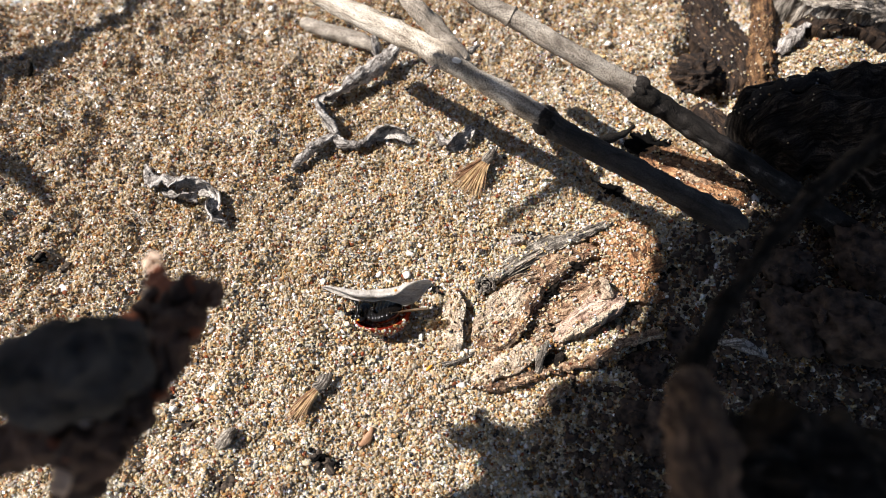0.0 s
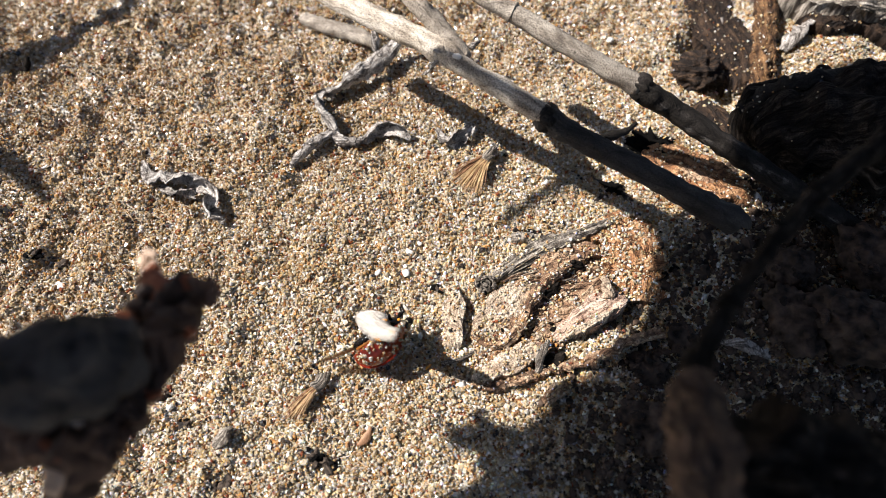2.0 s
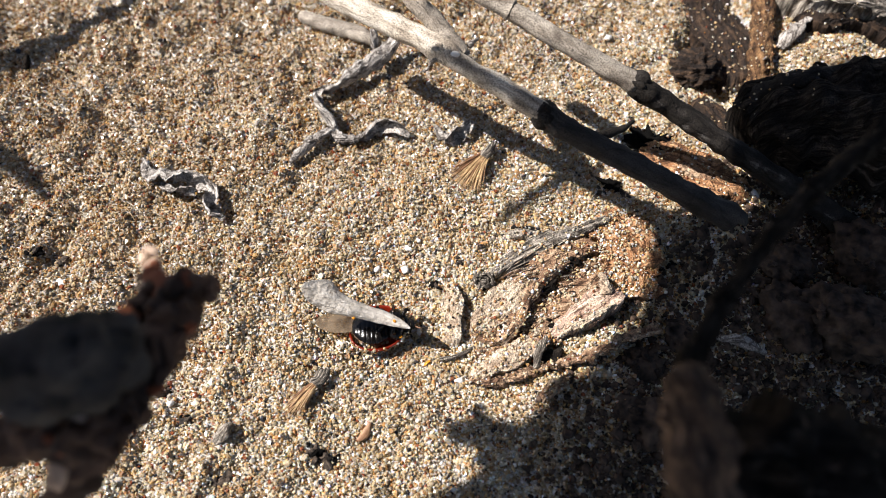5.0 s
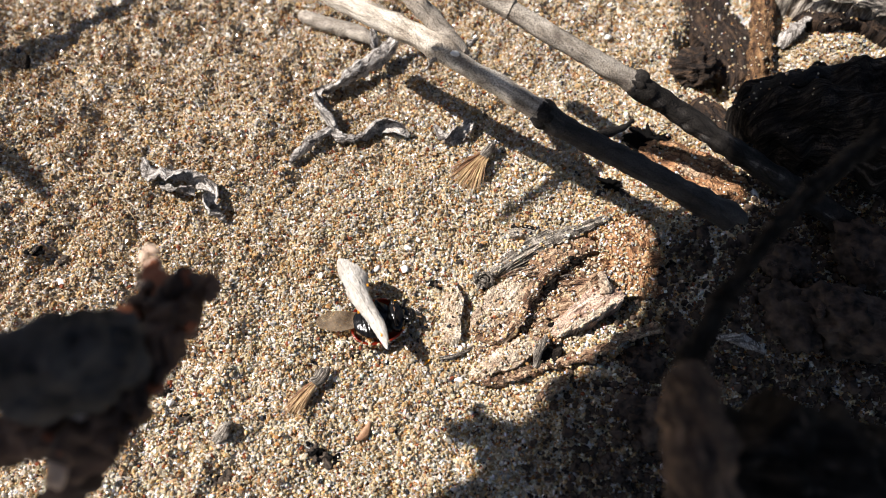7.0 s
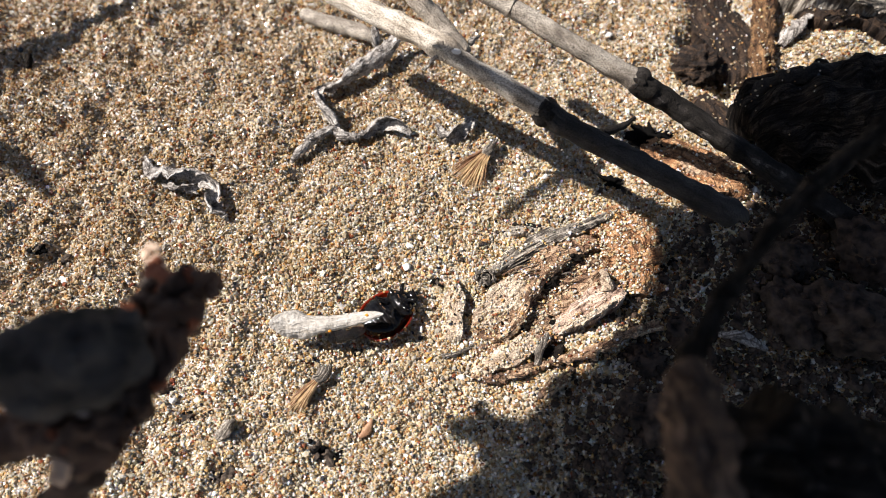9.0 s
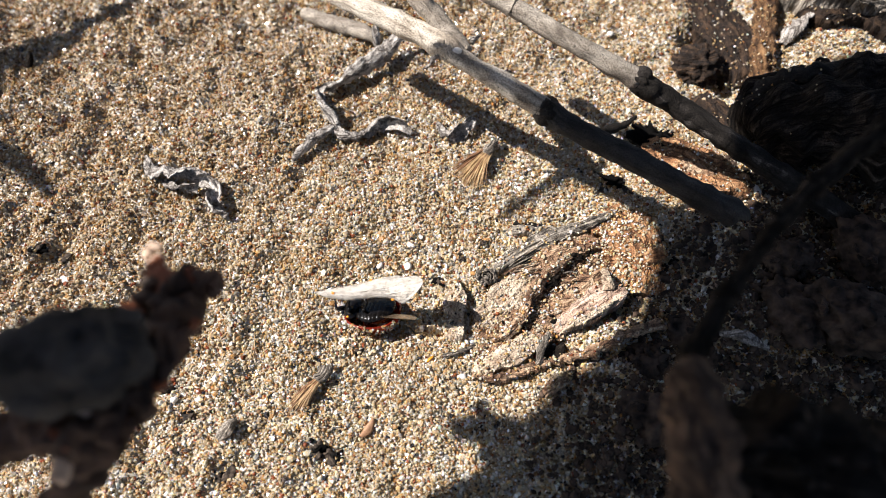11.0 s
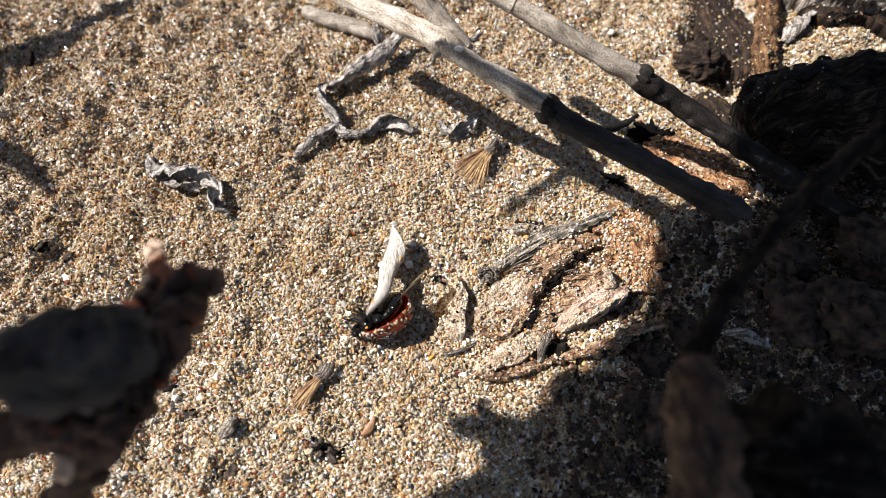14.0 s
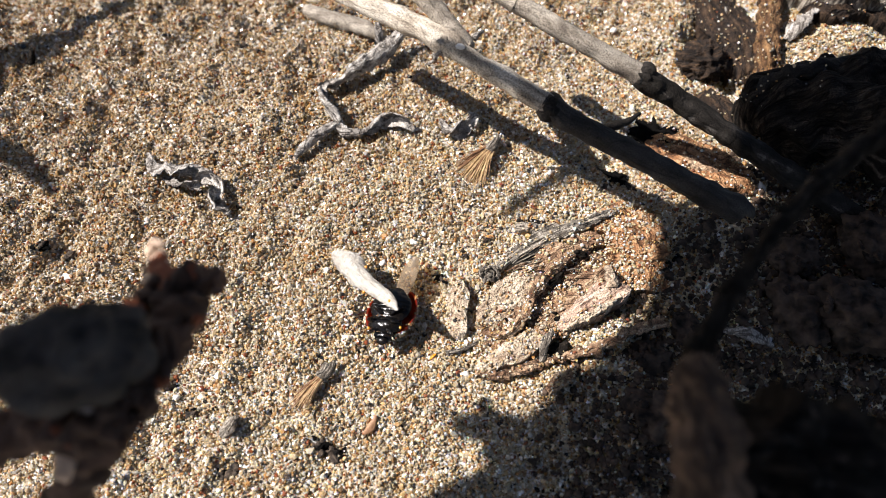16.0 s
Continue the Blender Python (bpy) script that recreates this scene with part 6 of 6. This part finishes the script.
    walk(leaf, [
        (0.000, pose(-0.00725, -0.00627, 0.00390, -67.8, -0.0, -175.1)),
        (0.050, pose(-0.00642, -0.00719, 0.00460, -123.8, 13.1, 177.6)),
        (0.100, pose(-0.00558, -0.00812, 0.00530, 177.3, 14.1, 162.2)),
        (0.200, pose(-0.00519, -0.00888, 0.00551, 175.7, 16.5, 155.9)),
        (0.300, pose(-0.00581, -0.00982, 0.00644, 168.9, 26.8, 127.5)),
        (0.400, pose(-0.00526, -0.00892, 0.00614, 173.5, 24.9, 149.0)),
        (0.500, pose(-0.00572, -0.00967, 0.00754, 163.0, 40.3, 111.9)),
        (0.550, pose(-0.00682, -0.00891, 0.00731, 161.7, -3.9, 68.8)),
        (0.600, pose(-0.00792, -0.00816, 0.00707, -164.2, -35.0, 14.1)),
        (0.633, pose(-0.00725, -0.00744, 0.00602, -105.6, -28.3, -3.1)),
        (0.667, pose(-0.00658, -0.00673, 0.00496, -55.0, -12.6, -6.5)),
        (0.700, pose(-0.00591, -0.00601, 0.00390, -6.6, -0.0, 3.5)),
        (0.800, pose(-0.00358, -0.00699, 0.00602, -6.1, -19.8, 0.4)),
        (0.900, pose(-0.00253, -0.00766, 0.00390, 1.4, -0.0, -20.0)),
        (1.000, pose(-0.00459, -0.00861, 0.00578, 7.3, -17.7, -49.1)),
        (1.100, pose(-0.00685, -0.00884, 0.00698, 10.3, -29.3, -95.4)),
        (1.200, pose(-0.00554, -0.00858, 0.00609, 8.8, -21.9, -59.0)),
        (1.300, pose(-0.00370, -0.00577, 0.00484, -4.5, -9.2, -2.6)),
        (1.400, pose(-0.00280, -0.00396, 0.00410, -19.4, -0.0, 33.6)),
        (1.467, pose(-0.00708, -0.00108, 0.00450, -30.6, -0.0, 64.6)),
        (1.500, pose(-0.00708, -0.00088, 0.00450, -30.6, -0.0, 66.6)),
        (1.533, pose(-0.00738, -0.00118, 0.00450, -30.6, -0.0, 68.6)),
        (1.567, pose(-0.01246, -0.00479, 0.00597, -80.8, -54.3, 102.1)),
        (1.600, pose(-0.01785, -0.00870, 0.00744, -178.1, -32.5, -172.4)),
        (1.650, pose(-0.01446, -0.01010, 0.00677, -166.7, -21.4, -143.5)),
        (1.700, pose(-0.01108, -0.01151, 0.00611, -151.5, -16.7, -114.3)),
        (1.800, pose(-0.01039, -0.01274, 0.00817, -139.0, -54.5, -131.7)),
        (1.850, pose(-0.01078, -0.01165, 0.00828, -168.6, -52.4, -155.0)),
        (1.900, pose(-0.01116, -0.01056, 0.00838, 161.7, -57.5, -177.7)),
        (1.933, pose(-0.00949, -0.01116, 0.00823, 177.1, -44.2, -133.3)),
        (1.967, pose(-0.00783, -0.01176, 0.00808, -161.0, -41.1, -91.9)),
        (2.000, pose(-0.00616, -0.01236, 0.00793, -141.1, -49.7, -49.8)),
        (2.100, pose(-0.00512, -0.01265, 0.00599, -146.6, -20.3, -50.9)),
        (2.200, pose(-0.00494, -0.01133, 0.00513, -152.0, -12.2, -25.9)),
        (2.300, pose(-0.00493, -0.01124, 0.00390, -152.2, -0.0, -23.4)),
        (2.350, pose(-0.00556, -0.01095, 0.00390, -90.0, -0.0, -17.0)),
        (2.400, pose(-0.00619, -0.01066, 0.00390, -32.0, -0.0, -10.7)),
        (2.500, pose(-0.00744, -0.00977, 0.00390, -32.0, -0.0, -15.9)),
        (2.550, pose(-0.00765, -0.01007, 0.00489, -90.0, 10.1, -24.9)),
        (2.600, pose(-0.00806, -0.00970, 0.00430, -146.9, -12.0, -34.0)),
        (2.700, pose(-0.00886, -0.00999, 0.00430, -147.2, -12.0, -35.9)),
        (2.733, pose(-0.00890, -0.00947, 0.00430, -98.0, -13.0, -28.9)),
        (2.767, pose(-0.00892, -0.00895, 0.00430, -46.0, -14.0, -21.6)),
        (2.800, pose(-0.00895, -0.00843, 0.00430, 2.0, -15.0, -14.6)),
        (2.900, pose(-0.00753, -0.00836, 0.00430, 8.0, -30.0, -32.8)),
        (3.000, pose(-0.00837, -0.00867, 0.00430, 0.0, -15.0, -17.4)),
        (3.033, pose(-0.00854, -0.00871, 0.00430, -50.0, -16.0, -18.4)),
        (3.067, pose(-0.00871, -0.00875, 0.00430, -100.0, -17.0, -19.5)),
        (3.100, pose(-0.00888, -0.00880, 0.00430, -150.0, -18.0, -20.6)),
        (3.200, pose(-0.00940, -0.00891, 0.00430, -149.5, -18.0, -23.7)),
        (3.400, pose(-0.00955, -0.00897, 0.00430, -147.9, -18.0, -34.8)),
        (3.500, pose(-0.00951, -0.00954, 0.00430, -148.1, -20.0, -39.8)),
        (3.700, pose(-0.00997, -0.00880, 0.00410, -150.1, -0.0, -32.3)),
        (3.733, pose(-0.00931, -0.00865, 0.00475, -97.9, 3.2, -43.3)),
        (3.767, pose(-0.00865, -0.00850, 0.00540, -46.0, 13.8, -47.6)),
        (3.800, pose(-0.00799, -0.00836, 0.00606, 8.6, 23.5, -41.3)),
        (3.900, pose(-0.00797, -0.00739, 0.00360, -11.3, -4.1, -56.2)),
        (3.950, pose(-0.00781, -0.00747, 0.00360, -64.6, 1.6, -70.2)),
        (4.000, pose(-0.00765, -0.00754, 0.00360, -117.6, -6.2, -83.1)),
        (4.100, pose(-0.00764, -0.00750, 0.00380, -127.4, -5.4, -97.5)),
        (4.200, pose(-0.00770, -0.01017, 0.00450, -135.0, -8.5, -109.3)),
        (4.600, pose(-0.00821, -0.00865, 0.00615, -143.6, 24.9, -62.4)),
        (5.000, pose(-0.00882, -0.00964, 0.00577, -151.1, 18.8, -17.8)),
        (5.400, pose(-0.00758, -0.00932, 0.00805, -132.0, 53.6, -61.3)),
        (5.800, pose(-0.00851, -0.00901, 0.00598, -145.6, 21.8, -37.9)),
        (6.300, pose(-0.01003, -0.00798, 0.00410, -151.2, -0.0, -26.1)),
        (6.400, pose(-0.01105, -0.00885, 0.00410, -154.7, -0.0, -14.5)),
        (6.450, pose(-0.01020, -0.00816, 0.00410, -137.8, 16.8, -39.9)),
        (6.500, pose(-0.00929, -0.00746, 0.00420, -110.7, -7.1, -65.4)),
        (6.700, pose(-0.00905, -0.00707, 0.00410, -140.4, 14.5, -58.7)),
        (6.750, pose(-0.00886, -0.00707, 0.00410, -67.1, 10.2, -49.2)),
        (6.800, pose(-0.00866, -0.00706, 0.00410, 4.0, -0.0, -50.5)),
        (6.900, pose(-0.00829, -0.00705, 0.00410, 7.3, -0.0, -68.6)),
        (6.933, pose(-0.00824, -0.00758, 0.00410, -43.8, -2.1, -66.9)),
        (6.967, pose(-0.00818, -0.00811, 0.00410, -94.9, -2.1, -64.1)),
        (7.000, pose(-0.00812, -0.00864, 0.00410, -146.0, -0.0, -62.4)),
        (7.200, pose(-0.00766, -0.00951, 0.00410, -146.8, -0.0, -51.7)),
        (7.300, pose(-0.00758, -0.00980, 0.00410, -146.0, -0.0, -71.7)),
        (7.500, pose(-0.00763, -0.01219, 0.00460, -124.3, -9.7, -94.8)),
        (7.600, pose(-0.00770, -0.01262, 0.00460, -110.6, -10.4, -97.8)),
        (7.700, pose(-0.00778, -0.01305, 0.00460, -73.3, -11.3, -101.0)),
        (7.750, pose(-0.00817, -0.01328, 0.00460, -19.6, -14.0, -98.7)),
        (7.800, pose(-0.00856, -0.01352, 0.00460, 34.8, -17.4, -99.5)),
        (7.850, pose(-0.00974, -0.01286, 0.00530, -18.1, 16.9, -109.4)),
        (7.900, pose(-0.01092, -0.01221, 0.00600, -85.0, 25.8, -146.6)),
        (7.950, pose(-0.01230, -0.01096, 0.00505, -132.9, 18.3, -166.6)),
        (8.000, pose(-0.01369, -0.00970, 0.00410, -174.5, -0.0, -174.6)),
        (8.100, pose(-0.01203, -0.00729, 0.00410, 177.7, 2.6, 148.5)),
        (8.200, pose(-0.01037, -0.00488, 0.00410, 170.0, -0.0, 111.5)),
        (8.300, pose(-0.00688, -0.00732, 0.00490, 178.8, -13.8, 63.3)),
        (8.400, pose(-0.00338, -0.00976, 0.00571, -164.5, -16.0, 11.8)),
        (8.500, pose(-0.00413, -0.00934, 0.00410, -165.8, -0.0, 15.2)),
        (8.700, pose(-0.00607, -0.00912, 0.00410, -164.5, -0.0, 12.8)),
        (8.900, pose(-0.01094, -0.01065, 0.00410, -167.0, -0.0, 19.0)),
        (9.000, pose(-0.01210, -0.01070, 0.00410, -160.9, -0.0, 2.6)),
        (9.050, pose(-0.00977, -0.01206, 0.00541, 177.9, 10.0, 43.2)),
        (9.100, pose(-0.00743, -0.01343, 0.00672, 167.3, 31.2, 81.9)),
        (9.200, pose(-0.00685, -0.01395, 0.00665, 166.8, 30.0, 92.2)),
        (9.350, pose(-0.00871, -0.01287, 0.00587, 175.3, 17.1, 60.2)),
        (9.500, pose(-0.01057, -0.01179, 0.00509, -171.0, 10.3, 28.1)),
        (9.900, pose(-0.01110, -0.00887, 0.00579, -155.3, 20.2, -4.7)),
        (10.100, pose(-0.00962, -0.00877, 0.00703, -131.6, 40.9, -30.7)),
        (10.300, pose(-0.00815, -0.00867, 0.00826, -114.4, 68.3, -54.6)),
        (10.700, pose(-0.00634, -0.00889, 0.00795, -166.2, 56.6, -153.1)),
        (11.000, pose(-0.00762, -0.00821, 0.00588, -178.3, 18.4, 175.2)),
        (11.300, pose(-0.01135, -0.00696, 0.00732, 178.0, -38.5, -174.0)),
        (11.400, pose(-0.01071, -0.00997, 0.00532, -160.8, -12.1, -140.1)),
        (11.500, pose(-0.00818, -0.01084, 0.00455, -146.3, -4.4, -75.9)),
        (11.700, pose(-0.00652, -0.01021, 0.00620, -144.1, -23.3, -65.3)),
        (11.900, pose(-0.01088, -0.00976, 0.00606, -152.1, -21.1, -118.9)),
        (12.000, pose(-0.01110, -0.00904, 0.00595, -162.2, -19.2, -143.5)),
        (12.200, pose(-0.01062, -0.00833, 0.00494, -165.9, -8.1, -151.1)),
        (12.400, pose(-0.00976, -0.00844, 0.00410, -125.0, -0.0, -153.2)),
        (12.450, pose(-0.00918, -0.00847, 0.00428, -83.4, 1.1, -145.2)),
        (12.500, pose(-0.00859, -0.00850, 0.00445, -42.0, -3.4, -138.4)),
        (12.600, pose(-0.00738, -0.00803, 0.00427, -50.0, -11.2, -162.0)),
        (12.700, pose(-0.00617, -0.00757, 0.00410, -70.7, -0.0, 175.9)),
        (12.800, pose(-0.00384, -0.00764, 0.00512, -122.4, 10.0, -174.6)),
        (12.900, pose(-0.00155, -0.00670, 0.00400, -166.0, -14.6, -158.6)),
        (13.000, pose(-0.00279, -0.00417, 0.00400, -160.1, -2.6, -142.8)),
        (13.100, pose(-0.00230, -0.00411, 0.00400, -154.4, -8.2, -140.2)),
        (13.200, pose(-0.00454, -0.00512, 0.00735, -168.9, 38.9, -157.1)),
        (13.300, pose(-0.00602, -0.00478, 0.00949, -175.5, 41.4, -171.0)),
        (13.400, pose(-0.00418, -0.00537, 0.00747, -167.9, 33.6, -154.9)),
        (13.500, pose(-0.00299, -0.00415, 0.00400, -142.5, -12.6, -131.9)),
        (13.550, pose(-0.00412, -0.00425, 0.00400, -67.8, -3.6, -131.6)),
        (13.600, pose(-0.00525, -0.00435, 0.00400, 6.5, -1.5, -122.7)),
        (13.700, pose(-0.00466, -0.00407, 0.00400, 6.9, -1.9, -124.4)),
        (13.800, pose(-0.00467, -0.00396, 0.00400, 12.3, -5.7, -123.5)),
        (13.900, pose(-0.00571, -0.00455, 0.00365, -55.3, -14.1, -113.1)),
        (14.000, pose(-0.00675, -0.00514, 0.00330, -123.4, -7.8, -101.2)),
        (14.100, pose(-0.00517, -0.00651, 0.00784, -159.2, 49.7, -135.7)),
        (14.300, pose(-0.00228, -0.00750, 0.00704, -171.5, 33.5, -166.0)),
        (14.400, pose(-0.00199, -0.00884, 0.00711, -178.3, 36.1, 176.2)),
        (14.500, pose(-0.00218, -0.00749, 0.00718, -172.5, 36.1, -168.4)),
        (14.600, pose(-0.00446, -0.00766, 0.00784, -168.6, 52.9, -158.0)),
        (14.700, pose(-0.00280, -0.00654, 0.00742, -165.5, 39.8, -150.7)),
        (14.800, pose(-0.00423, -0.00599, 0.00746, -159.7, 39.1, -135.8)),
        (14.900, pose(-0.00746, -0.00561, 0.00826, -140.2, 67.0, -102.2)),
        (15.000, pose(-0.00719, -0.00555, 0.00823, -144.4, 68.0, -111.1)),
        (15.100, pose(-0.00679, -0.00589, 0.00826, -146.8, 71.3, -118.4)),
        (15.200, pose(-0.00532, -0.00684, 0.00809, -159.0, 61.2, -137.8)),
        (15.400, pose(-0.00315, -0.00835, 0.00588, -176.6, 18.1, -179.9)),
        (15.500, pose(-0.00275, -0.00588, 0.00679, -164.3, 28.5, -147.6)),
        (15.600, pose(-0.00613, -0.00554, 0.00430, -153.8, -5.0, -105.5)),
        (15.700, pose(-0.00939, -0.00644, 0.00430, -142.8, -15.0, -63.1)),
        (15.900, pose(-0.00883, -0.00646, 0.00430, -141.7, -15.0, -60.9)),
        (16.000, pose(-0.00857, -0.00685, 0.00430, -143.1, -15.0, -48.2)),
    ])
    for (case, hinge), s in ((left_case, 1), (right_case, -1)):
        def at(rx, ry, rz):
            return pose(hinge[0] * MM, hinge[1] * MM, hinge[2] * MM, rx, ry, rz)

        def ajar(o):
            return at(s * 10 * o, 104 * o, -s * 55 * o)
        half, wide = (at(-10.1, 62.0, 5.7), at(169.3, 55.6, -163.2)) if s > 0 else (at(72.0, 14.4, -4.9), at(148.9, 23.0, 8.3))
        walk(case, [(0.0, ajar(0.08)), (1.4, ajar(0.08)), (1.433, half), (1.467, wide), (1.6, wide), (1.66, half), (1.72, ajar(0.1)), (4.0, ajar(0.05)), (9.0, ajar(0.05)), (13.1, ajar(0.08)),
                    (13.2, ajar(0.75)), (13.3, ajar(1.0)), (13.4, ajar(0.6)), (13.5, ajar(0.1)), (16.0, ajar(0.05))])
    for ob, s in zip(hind_wings, (1, -1)):
        def hang(out, root, dip, turn=0.0):
            return pose(root * MM, 0.5 * s * MM, 0.35 * MM, turn, dip, -s * out)
        tucked, spread, lift = hang(-4, 3.5, 0), hang(40, 1.8, 25), hang(30, 1.8, 10)
        trail = hang(-2, -0.9, -8) if s < 0 else tucked
        sliver = hang(8, -0.2, -4, 36) if s < 0 else tucked
        late = hang(6, -0.8, -12, 21) if s < 0 else tucked
        walk(ob, [(0.0, sliver), (1.4, sliver), (1.5, spread), (1.6, spread), (1.75, trail), (2.1, trail), (9.2, trail), (9.8, tucked), (11.3, sliver), (13.1, sliver), (13.2, lift),
                  (13.3, spread), (13.4, lift), (13.5, late), (16.0, late)])


motions()
